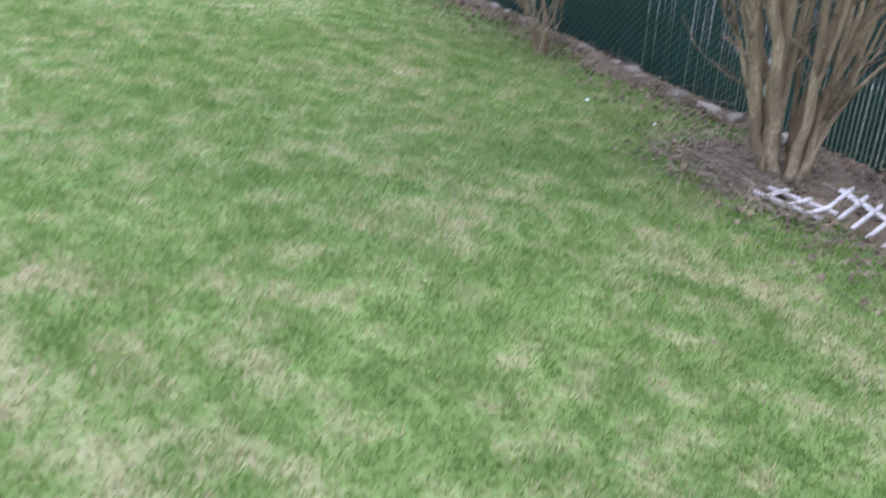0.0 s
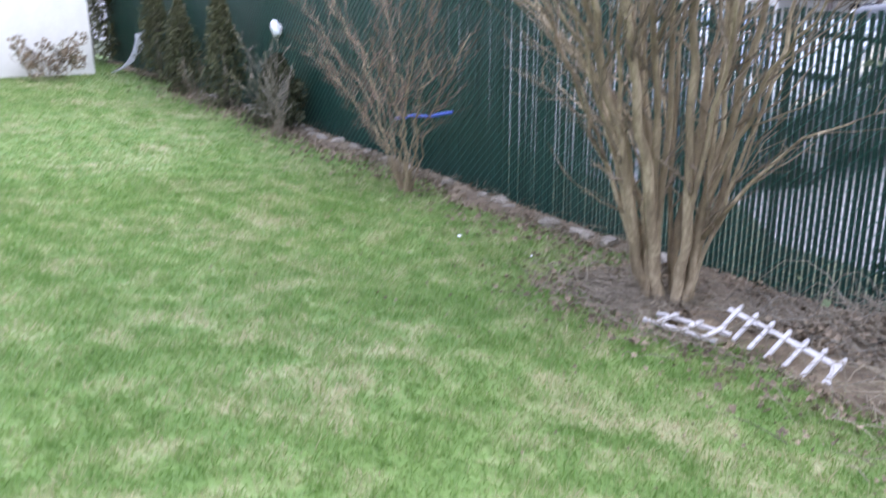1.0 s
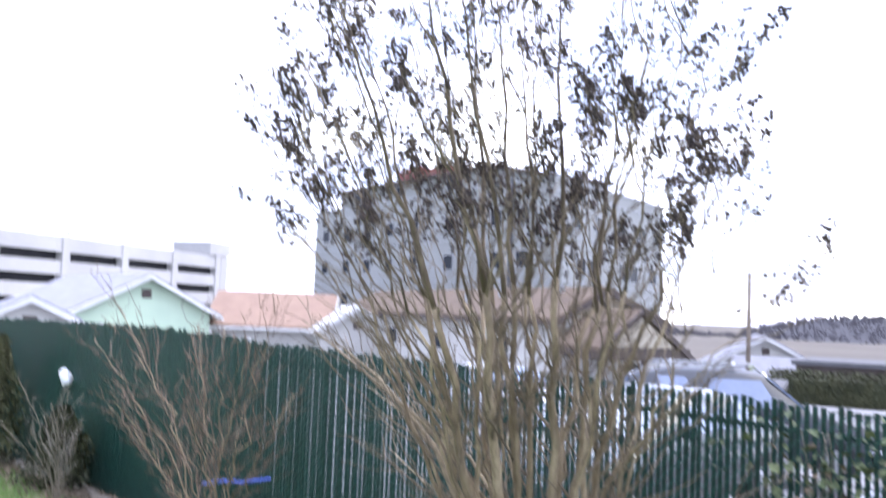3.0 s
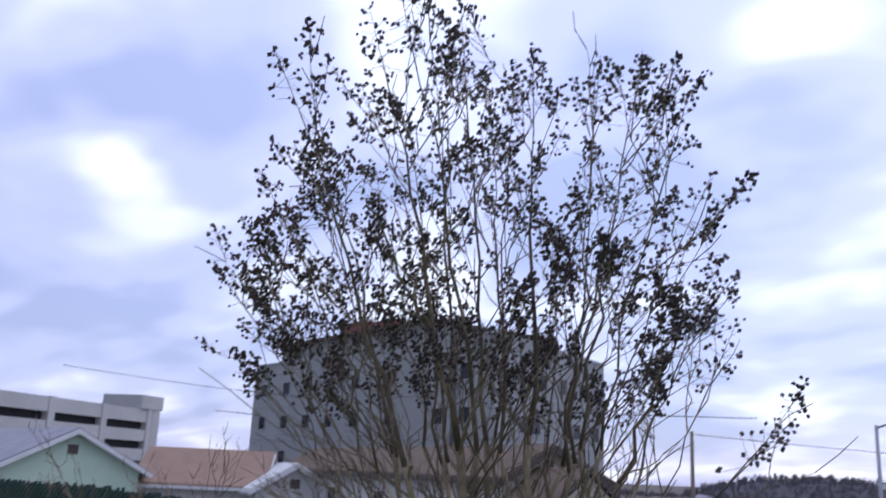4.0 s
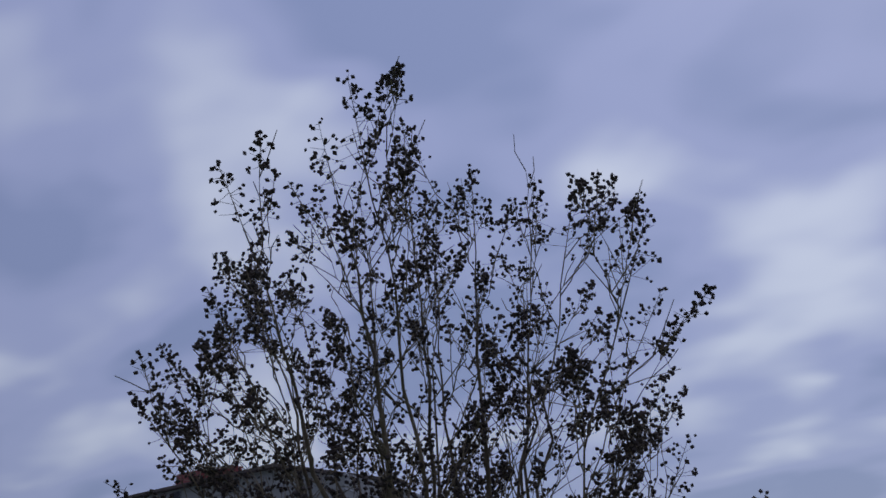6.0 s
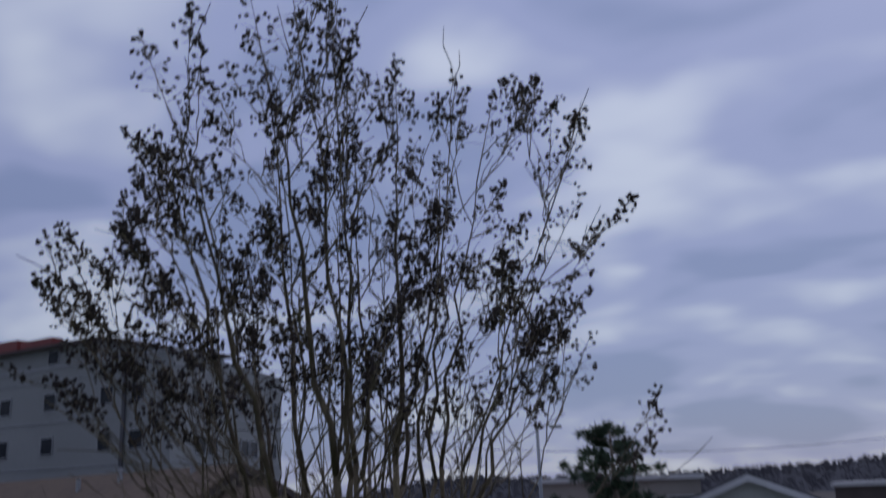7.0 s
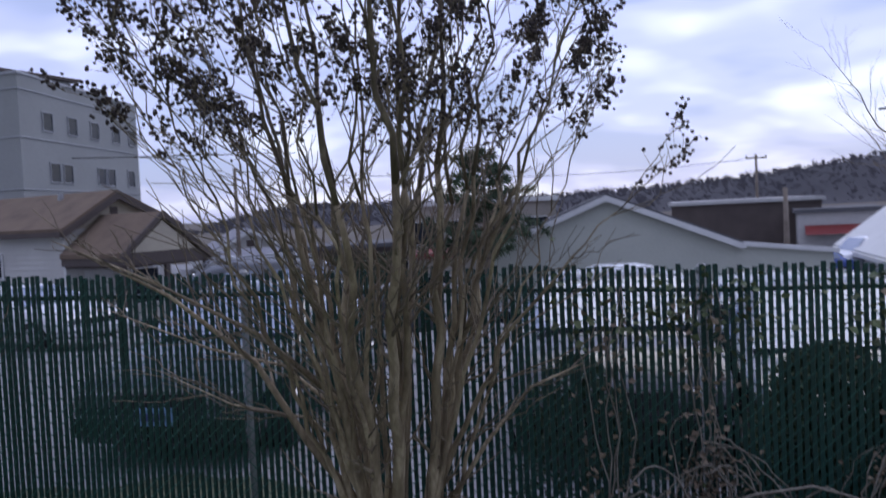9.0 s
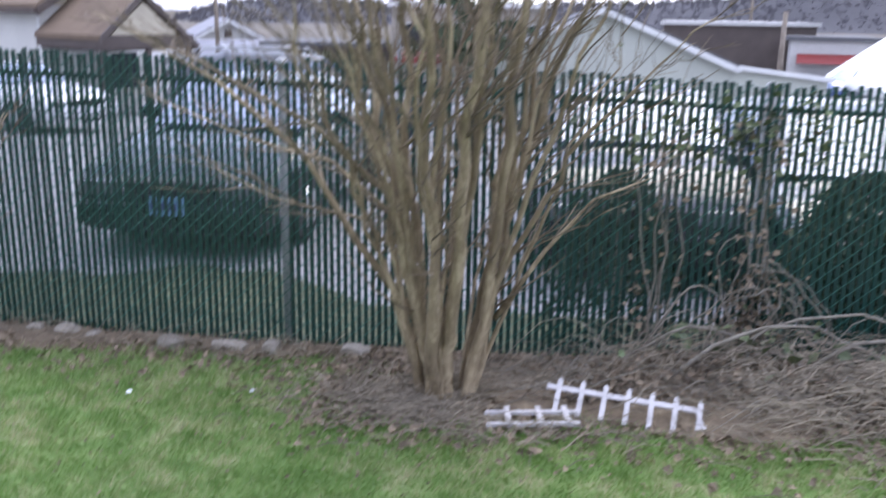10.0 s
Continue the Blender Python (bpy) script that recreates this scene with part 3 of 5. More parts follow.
def flat_building(name, m, label, w, d, h, wall, roof, wins=0, band=None):
    b = thing(name, m, label, "building")
    part("wall", boxed(-w / 2, w / 2, 0, d, -2.5, h), wall, b)
    part("roof", boxed(-w / 2 - 0.2, w / 2 + 0.2, -0.2, d + 0.2, h, h + 0.22), roof, b)
    if band:
        part("awning", prism([(-0.7, h - 1.2), (-0.01, h - 0.7), (-0.01, h - 1.2)], "x", -w * 0.42, w * 0.42), band, b, "red awning")
    for k in range(wins):
        x = -w / 2 + w * (k + 0.5) / wins
        window(b, x - 0.55, x + 0.55, h - 1.9, h - 0.8, 0)
    return b


flat_building("beige_shop", pose(-4.6, 40, 0, 0, 0, 6), "beige flat-roofed shop building", 7.5, 8, 1.9, M_BEIGE, M_TRIM, 4)
flat_building("brick_shop", pose(-3.6, 34, 0, 0, 0, 6), "low shop with red fascia band", 6.5, 5, -0.4, M_BEIGE, M_RED, 3)
flat_building("dark_garage", pose(-10.0, 21.8, 0, 0, 0, 20), "low dark flat-roofed garage", 3.0, 5, -0.35, M_FASCIA, M_DARKROOF)
flat_building("store_building", pose(-11.3, 41, 0, 0, 0, 14), "long low brown store with a dark flat roof", 7.6, 7, -0.1, M_FASCIA, M_DARKROOF, 5)
flat_building("warehouse", pose(10.0, 52, 0, 0, 0, -6), "long dark low warehouse with pale roof edge", 8.6, 14, 1.2, M_FASCIA, M_CONC)
flat_building("red_sign_shop", pose(14.4, 48, 0, 0, 0, -10), "grey shop with a red awning", 4.4, 8, 0.5, M_CONC, M_DARKROOF, 0, M_RED)
gable_house("white_barn", pose(12.9, 25.5, 0, 0, 0, -4), "white gabled outbuilding beyond the fence", 5.0, 9, -2.0, -0.5, 1.35, M_TRIM, M_TRIM, 0.3)
gable_house("distant_house", pose(-19.5, 47, 0, 0, 0, 28), "pale distant house with grey roof", 6.0, 8, -2.5, -0.6, 1.0, M_SIDING, M_GREYROOF, 0.35)
gable_house("distant_bungalow", pose(-15.4, 45, 0, 0, 0, 118), "pale distant bungalow with grey roof", 3.0, 4.5, -2.5, -1.0, -0.1, M_SIDING, M_GREYROOF, 0.3)

# white shed at the far end of the lawn
ws = thing("garden_shed", pose(-10.5, -1.05, 0, 0, 0, -148), "white board garden shed on the lawn", "shed")
part("wall", boxed(0, 3.6, 0, 3.0, lawn_z(-11, -2) - 0.1, 2.3), M_SHEDWHITE, ws)
part("corner_board", boxed(-0.03, 0.09, -0.03, 3.0, lawn_z(-11, -2) - 0.08, 2.3), M_TRIM, ws)
part("roof", prism([(-0.3, 2.3), (3.9, 2.3), (1.8, 3.3)], "y", -0.3, 3.3), M_GREYROOF, ws)
for k in range(11):
    part("board_joint", boxed(0.3 * k + 0.32, 0.3 * k + 0.335, -0.008, 0.0, 0.0, 2.3), M_WHITEP, ws)


# ---- hills and woods ----
def hills():
    rng = random.Random(11)
    ridge = [(50, 2), (34, 0.5), (25, -3.5), (23, 0.5), (20, 4.0), (17, 4.6), (14, 3.8), (8, 3.2), (2, 3.8), (-4, 4.8), (-10, 7), (-17, 11.5), (-26, 19), (-40, 26), (-60, 24), (-80, 10)]
    v, f, tv, tf = [], [], [], []
    cols = 130
    for i in range(cols):
        a = 50 - 130 * i / (cols - 1)
        top = next(r0[1] + (r1[1] - r0[1]) * (a - r0[0]) / (r1[0] - r0[0]) for r0, r1 in zip(ridge, ridge[1:]) if r0[0] >= a >= r1[0])
        for k in range(6):
            d = 230 + 14 * k
            z = -2.5 + (top + 2.5) * smooth01(k / 5) + rng.uniform(-0.3, 0.3) + 0.6
            v.append((1.5 - d * math.sin(radians(a)), -4.5 + d * math.cos(radians(a)), z))
        for j in range(64):
            k = rng.random() ** 0.6
            d = 232 + 70 * k
            aa = a + rng.uniform(-0.6, 0.6)
            z = -2.5 + (top + 2.5) * smooth01(k) + 0.3
            x, y = 1.5 - d * math.sin(radians(aa)), -4.5 + d * math.cos(radians(aa))
            hgt, wid = rng.uniform(1.2, 3.0), rng.uniform(0.5, 1.3)
            c, s = math.cos(radians(aa)), math.sin(radians(aa))
            for q in range(6):
                n = len(tv)
                t = rng.uniform(-1, 1)
                tv.append((x - 0.06 * c, y - 0.06 * s, z))
                tv.append((x + 0.06 * c, y + 0.06 * s, z))
                tv.append((x + c * wid * t, y + s * wid * t, z + hgt * rng.uniform(0.6, 1.0) * (1 - 0.3 * t * t)))
                tv.append((x + c * wid * t * 0.6 + 0.12, y + s * wid * t * 0.6, z + hgt * 0.5))
                tf += [(n, n + 1, n + 3), (n, n + 3, n + 2)]
    for i in range(cols - 1):
        for k in range(5):
            q = i * 6 + k
            f.append((q, q + 6, q + 7, q + 1))
    tagged(data_part("backdrop", v, f, M_HILL, smooth=True), "distant wooded hillside in winter", "hill", kind="structure")
    tagged(data_part("far_woods", tv, tf, M_WOODS), "bare winter woods on the hillside", "woods", kind="stuff")


hills()


# ---- poles and lamps ----
def utility_pole(x, y, z0, z1, arm=1.2, label="weathered wooden utility pole with crossarm"):
    p = thing("utility_pole", pose(x, y, 0), label, "pole", "utility poles")
    Tubes().add([(0, 0, z0), (0, 0, z1)], [0.13, 0.09], 8).part("pole", M_POLE, p)
    if arm:
        part("crossarm", boxed(-arm / 2, arm / 2, -0.17, -0.07, z1 - 0.35, z1 - 0.23), M_POLE, p)
        for s in (-0.45, 0.45):
            part("insulator", boxed(s * arm - 0.05, s * arm + 0.05, -0.16, -0.08, z1 - 0.229, z1 - 0.08), M_STEEL, p)
    return p


def street_lamp(x, y, z0, z1, turn=0):
    p = thing("street_lamp", pose(x, y, 0, 0, 0, turn), "grey steel street lamp with a short arm", "street lamp", "street lamps")
    Tubes().add([(0, 0, z0), (0, 0, z1)], [0.09, 0.06], 8).part("pole", M_STEEL, p)
    Tubes().add([(0, 0, z1 - 0.1), (0.35, 0, z1 + 0.02), (0.6, 0, z1)], [0.04, 0.035, 0.03], 6).part("arm", M_STEEL, p)
    part("lamp_head", boxed(0.5, 0.95, -0.11, 0.11, z1 - 0.12, z1 + 0.0, bevel=0.03), M_STEEL, p)


street_lamp(-6.1, 29.9, -1.6, 4.0)
street_lamp(15.1, 40, -1.7, 5.4, 180)
utility_pole(-17.2, 39.6, -1.8, 4.35, 0)
utility_pole(13.6, 68.6, -1.8, 4.8, 1.6)
utility_pole(-8.6, 42, -1.8, 2.3, 1.4)
utility_pole(8.6, 33.5, -1.8, 1.9, 0)
w = thing("overhead_cable", pose(0, 0, 0), "thin dark overhead cable", "cable")
Tubes().add([(-70 + 56 * i / 20, 34 + 6 * i / 20, 9.2 - 4.2 * i / 20 - 0.9 * math.sin(math.pi * i / 20)) for i in range(21)], [0.03] * 21, 4).part("wire", M_DARK, w)
w = thing("overhead_cable", pose(0, 0, 0), "thin dark overhead cable", "cable")
Tubes().add([(-17.2 + 30.8 * i / 20, 39.6 + 29 * i / 20, 4.2 + 0.3 * i / 20 - 0.8 * math.sin(math.pi * i / 20)) for i in range(21)], [0.02] * 21, 4).part("wire", M_DARK, w)


# ---- vehicles ----
def vehicle(name, m, label, paint_mat, kind="sedan", group="parked cars", rack=False):
    """A car along y, its front at y = 0, wheels on z = 0."""
    c = thing(name, m, label, "car", group)
    if kind == "suv":
        st = [(0.0, 0.62, 0.62), (0.12, 0.86, 0.86), (0.95, 1.02, 1.02), (1.25, 1.06, 1.08), (2.0, 1.10, 1.68), (2.6, 1.10, 1.74), (3.6, 1.10, 1.72), (4.25, 1.10, 1.62), (4.6, 1.05, 1.08), (4.72, 0.7, 0.7)]
        hw = 0.92
    else:
        st = [(0.0, 0.55, 0.55), (0.12, 0.74, 0.74), (0.95, 0.90, 0.90), (1.25, 0.94, 0.96), (2.05, 0.98, 1.40), (2.5, 0.98, 1.46), (3.2, 0.98, 1.42), (3.95, 0.98, 1.04), (4.45, 0.95, 0.97), (4.6, 0.6, 0.6)]
        hw = 0.86
    bm = bmesh.new()
    rows = []
    for i, (y, zb, zt) in enumerate(st):
        w = hw * (0.86 if i in (0, len(st) - 1) else 0.96 if i in (1, len(st) - 2) else 1.0)
        wt = w - 0.34 * max(0.0, zt - zb)
        half = [(w * 0.93, 0.24), (w, 0.45), (w, zb * 0.8), (w * 0.965, zb), (wt * 0.965 if zt > zb + 0.1 else w * 0.9, max(zt - 0.05, zb + 0.005)), (wt * 0.55, zt + 0.01), (0, zt + 0.02)]
        ring = [(x, y, z) for x, z in half] + [(-x, y, z) for x, z in half[-2::-1]]
        rows.append([bm.verts.new(p) for p in ring])
    for a, b in zip(rows, rows[1:]):
        for k in range(len(a) - 1):
            bm.faces.new((a[k], a[k + 1], b[k + 1], b[k]))
        bm.faces.new((a[-1], a[0], b[0], b[-1]))
    bm.faces.new(rows[0][::-1]); bm.faces.new(rows[-1])
    bmesh.ops.recalc_face_normals(bm, faces=bm.faces)
    for f in bm.faces:
        f.smooth = True
    body = part("body", bm, paint_mat, c)

    def slab(name, quad, mat, off):
        bmq = bmesh.new()
        q = [Vector(p) for p in quad]
        n = (q[1] - q[0]).cross(q[2] - q[0]).normalized()
        a = [bmq.verts.new(p + n * off) for p in q]
        b = [bmq.verts.new(p - n * 0.02) for p in q]
        bmq.faces.new(a); bmq.faces.new(b[::-1])
        for i in range(4):
            j = (i + 1) % 4
            bmq.faces.new((a[j], a[i], b[i], b[j]))
        bmesh.ops.recalc_face_normals(bmq, faces=bmq.faces)
        return part(name, bmq, mat, c)
    (y0, b0, t0), (y1, b1, t1) = st[3], st[4]
    wt = hw - 0.34 * (t1 - b1)
    slab("windshield", [(-hw * 0.84, y0 + 0.04, t0 + 0.045), (hw * 0.84, y0 + 0.04, t0 + 0.045), (wt * 0.88, y1 - 0.05, t1 - 0.015), (-wt * 0.88, y1 - 0.05, t1 - 0.015)], M_CARGLASS, 0.018)
    r0, r1 = st[-4 if kind == "sedan" else -3], st[-3 if kind == "sedan" else -2]
    wr = hw - 0.34 * (r0[2] - r0[1])
    slab("rear_window", [(hw * 0.78, r1[0] - 0.06, r1[2] + 0.08), (-hw * 0.78, r1[0] - 0.06, r1[2] + 0.08), (-wr * 0.85, r0[0] + 0.08, r0[2] - 0.05), (wr * 0.85, r0[0] + 0.08, r0[2] - 0.05)], M_CARGLASS, 0.02)
    for s in (-1, 1):
        for ya, yb in ((y1 - 0.25, st[5][0] + 0.35), (st[5][0] + 0.42, st[6][0] + 0.25)):
            zb, zt = b1 + 0.04, min(st[5][2], st[6][2]) - 0.13
            xb, xt = s * (hw * 0.975), s * (wt * 0.985)
            q = [(xb, ya, zb), (xb, yb, zb), (xt, yb - 0.05, zt), (xt, ya + 0.3, zt)]
            slab("side_window", q if s > 0 else [q[1], q[0], q[3], q[2]], M_CARGLASS, 0.02)
        part("headlight", boxed(s * hw * 0.66 - 0.15, s * hw * 0.66 + 0.15, 0.0, 0.2, st[1][1] - 0.19, st[1][1] - 0.05, bevel=0.03), M_LAMPGLASS, c)
        part("mirror", boxed(s * (hw + 0.09) - 0.09, s * (hw + 0.09) + 0.09, y1 - 0.35, y1 - 0.22, b1 + 0.03, b1 + 0.17, bevel=0.03), paint_mat, c)
        for y in (0.85, st[-1][0] - 0.95):
            bmw = bmesh.new()
            bmesh.ops.create_cone(bmw, cap_ends=True, segments=24, radius1=0.33, radius2=0.33, depth=0.2, matrix=pose(s * (hw - 0.08), y, 0.33, 0, 90, 0))
            wh = part("wheel", bmw, M_TYRE, c, "black tyre")
            bmr = bmesh.new()
            bmesh.ops.create_cone(bmr, cap_ends=True, segments=20, radius1=0.21, radius2=0.18, depth=0.05, matrix=pose(s * (hw + 0.025), y, 0.33, 0, 90 * s, 0))
            part("rim", bmr, M_RIM, wh, "alloy rim")
    part("bumper", boxed(-hw * 0.86, hw * 0.86, -0.07, 0.12, 0.3, 0.5, bevel=0.04), paint_mat, c)
    part("grille", boxed(-hw * 0.42, hw * 0.42, -0.015, 0.1, st[1][1] - 0.2, st[1][1] - 0.06), M_DARK, c)
    if paint_mat is P_DARKGREEN and "nose" in label:
        plate = part("plate", boxed(-0.155, 0.155, -0.092, -0.072, 0.42, 0.575), M_PLATE, c, "pale blue registration plate")
        for k in range(5):
            part("plate_mark", boxed(-0.11 + 0.046 * k, -0.08 + 0.046 * k, -0.095, -0.0921, 0.46, 0.535), M_BAR, plate)
    if rack:
        for s in (-1, 1):
            Tubes().add([(s * 0.52, 2.05, 1.72), (s * 0.52, 2.2, 1.83), (s * 0.52, 4.0, 1.81), (s * 0.52, 4.15, 1.68)], [0.02] * 4, 6).part("roof_rail", M_STEEL, c)
        for y in (2.5, 3.6):
            part("rack_bar", boxed(-0.52, 0.52, y - 0.03, y + 0.03, 1.82, 1.85), M_STEEL, c)
    return c


LOW = Matrix.Diagonal((1, 1, 0.9, 1))
vehicle("parked_car", pose(-2.62, 2.1, ground_z(0, 2.1) + 0.03) @ LOW, "dark green sedan parked nose to the fence", P_DARKGREEN)
vehicle("parked_car", pose(1.05, 1.9, ground_z(0, 1.9) + 0.03) @ LOW, "black sedan parked nose to the fence", P_BLACK)
vehicle("parked_suv", pose(2.85, 1.3, ground_z(0, 1.7) + 0.03) @ Matrix.Diagonal((1, 1, 0.7, 1)), "dark sport utility car parked nose to the fence", P_DARKGREEN, "suv")
vehicle("parked_suv", pose(-2.2, 11.2, ground_z(-4.5, 10) + 0.03, 0, 0, 116) @ Matrix.Diagonal((1, 0.9, 0.9, 1)), "dark grey sport utility car with roof rack", P_GREY, "suv", rack=True)
vehicle("parked_car", pose(1.4, 11.2, ground_z(1.4, 12.5) + 0.03) @ Matrix.Diagonal((1, 1, 0.9, 1)), "white van in the parking lot", P_WHITE, "suv")
vehicle("parked_car", pose(-8.3, 11.0, ground_z(-9, 10) + 0.03, 0, 0, 70) @ Matrix.Diagonal((1, 1, 0.78, 1)), "white sedan beside the cottage", P_WHITE)
vehicle("parked_van", pose(7.6, 29.5, -1.5, 0, 0, -80) @ Matrix.Diagonal((1, 0.5, 0.75, 1)), "small blue car beyond the shed", P_BLUE)
vehicle("parked_truck", pose(9.6, 31.5, -1.5, 0, 0, -80) @ Matrix.Diagonal((1, 0.6, 0.8, 1)), "white pickup beyond the shed", P_WHITE, "suv")


# ---- plants ----
def curve_points(p0, p1, bow, n, rng, wobble):
    """From p0 to p1: rises first and bends outwards by the bow, with small kinks."""
    p0, p1 = Vector(p0), Vector(p1)
    mid = p0.lerp(p1, 0.45) + Vector(bow)
    out = []
    for i in range(n):
        t = i / (n - 1)
        p = (1 - t) ** 2 * p0 + 2 * t * (1 - t) * mid + t * t * p1
        k = wobble * math.sin(math.pi * t)
        out.append(p + Vector((rng.uniform(-k, k), rng.uniform(-k, k), rng.uniform(-k, k) * 0.5)))
    return out


def panicle(sv, sf, tw, p, d, size, rng, count):
    """A cone-shaped seed head: thin stalks that carry dark pods."""
    p, d = Vector(p), Vector(d).normalized()
    tip = p + d * size
    tw.add([p, p.lerp(tip, 0.5), tip], [0.0024, 0.0018, 0.001], 3)
    for k in range(count):
        t = rng.random() ** 1.1
        off = Vector((rng.gauss(0, 1), rng.gauss(0, 1), rng.gauss(0.25, 0.7))).normalized() * size * 0.5 * (1.12 - t) * rng.uniform(0.4, 1.0)
        q = p.lerp(tip, t)
        tw.add([q, q + off], [0.0013, 0.0009], 3)
        for _ in range(rng.choice((1, 1, 2, 3))):
            pod(sv, sf, q + off + Vector((rng.uniform(-1, 1), rng.uniform(-1, 1), rng.uniform(-1, 1))) * 0.016, rng.uniform(0.0065, 0.0105), rng)


def many_stemmed(name, base, targets, label, rng, radius, bark, twig, seeds, branch, side_from=0.3, category="tree", drift=0.55, kinks=0.03, waist=0.16):
    tree = thing(name, pose(*base), label, category)
    tw, sv, sf = Tubes(), [], []
    for tx, ty, tz in targets:
        a = math.atan2(ty, tx) + rng.uniform(-0.4, 0.4)
        r = rng.uniform(0.03, 0.13) * (radius / 0.036)
        foot = (r * math.cos(a), r * math.sin(a), -0.06)
        tip = Vector((tx, ty, tz))
        flat = Vector((tx, ty, 0))
        bow = -flat * waist + Vector((rng.uniform(-0.07, 0.07), rng.uniform(-0.07, 0.07), 0.10 * tz * 0.4))
        n = 18
        pts = curve_points(foot, tip, bow, n, rng, kinks * min(1, tz / 3))
        rad = radius * rng.uniform(0.75, 1.15) * min(1.0, 0.5 + tz / 6)
        radii = [max(0.0025, rad * (1 - 0.94 * (i / (n - 1)) ** 0.72) * (1.25 if i == 0 else 1)) for i in range(n)]
        Tubes().add(pts, radii, 8).part("stem", bark, tree)
        if seeds:
            panicle(sv, sf, tw, pts[-1], pts[-1] - pts[-2], rng.uniform(0.13, 0.2), rng, 16)
        length = sum((b - a2).length for a2, b in zip(pts, pts[1:]))
        steps = int(length * branch)
        for s in range(steps):
            t = side_from + (1 - side_from) * (s + rng.random()) / steps
            i = min(n - 2, int(t * (n - 1)))
            p = pts[i].lerp(pts[i + 1], t * (n - 1) - i)
            axis = (pts[i + 1] - pts[i]).normalized()
            out = Vector((rng.gauss(0, 1), rng.gauss(0, 1), rng.gauss(0, 0.4)))
            out = (out - axis * out.dot(axis)).normalized()
            if flat.length > 0.2:
                out = (out + 0.5 * flat.normalized()).normalized()
            d = (axis * rng.uniform(0.7, 1.2) + out * drift + Vector((0, 0, 0.35))).normalized()
            ln = rng.uniform(0.35, 1.0) * length * 0.24 * (1.25 - 0.6 * t)
            end = p + d * ln + Vector((0, 0, 0.05 * ln))
            bp = curve_points(p, end, out * 0.08 * ln, 6, rng, 0.02)
            br = max(0.003, radii[i] * 0.42)
            tw.add(bp, [br * (1 - 0.13 * k) for k in range(6)], 5)
            for _ in range(rng.randint(2, 4)):
                k = rng.randint(1, 5)
                d2 = (d + Vector((rng.gauss(0, 0.5), rng.gauss(0, 0.5), rng.gauss(0.25, 0.35)))).normalized()
                l2 = ln * rng.uniform(0.25, 0.6)
                q = bp[k] + d2 * l2
                tw.add([bp[k], bp[k].lerp(q, 0.5) + Vector((rng.uniform(-1, 1), rng.uniform(-1, 1), 0)) * 0.02, q], [max(0.002, br * 0.5), max(0.0018, br * 0.38), 0.0014], 4)
                if seeds and q.z > 1.75 and rng.random() < 0.62:
                    panicle(sv, sf, tw, q, d2 + Vector((0, 0, 0.3)), rng.uniform(0.08, 0.16), rng, rng.randint(7, 13))
            if seeds and end.z > 1.7 and rng.random() < 0.85:
                panicle(sv, sf, tw, end, d, rng.uniform(0.1, 0.18), rng, rng.randint(9, 16))
    tagged(tw.part("twig_mass", twig, tree, smooth=False), "fine bare twigs", kind="stuff")
    if sv:
        tagged(data_part("seed_mass", sv, sf, M_SEED, tree), "dark dry seed heads", kind="stuff")
    return tree


def side_growth(tw, sv, sf, pts, radii, rng, branch, first, seeds, lift=0.32, spread=0.85, long=0.62):
    """Branches with finer twigs along a limb; seed heads at their ends where they stand high."""
    n = len(pts)
    length = sum((b - a).length for a, b in zip(pts, pts[1:]))
    steps = max(1, int(length * branch))
    for s in range(steps):
        t = first + (1 - first) * (s + rng.random()) / steps
        i = min(n - 2, int(t * (n - 1)))
        p = pts[i].lerp(pts[i + 1], min(1.0, t * (n - 1) - i))
        axis = (pts[i + 1] - pts[i]).normalized()
        out = Vector((rng.gauss(0, 1), rng.gauss(0, 1), rng.gauss(0, 0.4)))
        out = (out - axis * out.dot(axis)).normalized()
        flat = Vector((p.x, p.y, 0))
        if flat.length > 0.25:
            out = (out + 0.45 * flat.normalized()).normalized()
        d = (axis * rng.uniform(0.7, 1.1) + out * spread + Vector((0, 0, lift))).normalized()
        ln = rng.uniform(0.4, 1.0) * long * (1.15 - 0.5 * t)
        end = p + d * ln
        bp = curve_points(p, end, out * 0.1 * ln, 6, rng, 0.018)
        br = max(0.0032, radii[i] * 0.45)
        tw.add(bp, [br * (1 - 0.13 * k) for k in range(6)], 5)
        for _ in range(rng.randint(2, 4)):
            k = rng.randint(1, 5)
            d2 = (d + Vector((rng.gauss(0, 0.5), rng.gauss(0, 0.5), rng.gauss(0.2, 0.35)))).normalized()
            l2 = ln * rng.uniform(0.25, 0.6)
            q = bp[k] + d2 * l2
            tw.add([bp[k], bp[k].lerp(q, 0.5) + Vector((rng.uniform(-1, 1), rng.uniform(-1, 1), 0)) * 0.02, q], [max(0.0024, br * 0.5), max(0.002, br * 0.4), 0.0015], 4)
            if seeds and q.z > 2.0 and rng.random() < 0.22:
                panicle(sv, sf, tw, q, d2 + Vector((0, 0, 0.3)), rng.uniform(0.09, 0.15), rng, rng.randint(9, 18))
        if seeds and end.z > 1.95 and rng.random() < 0.74:
            panicle(sv, sf, tw, end, d + Vector((0, 0, 0.2)), rng.uniform(0.13, 0.21), rng, rng.randint(15, 26))


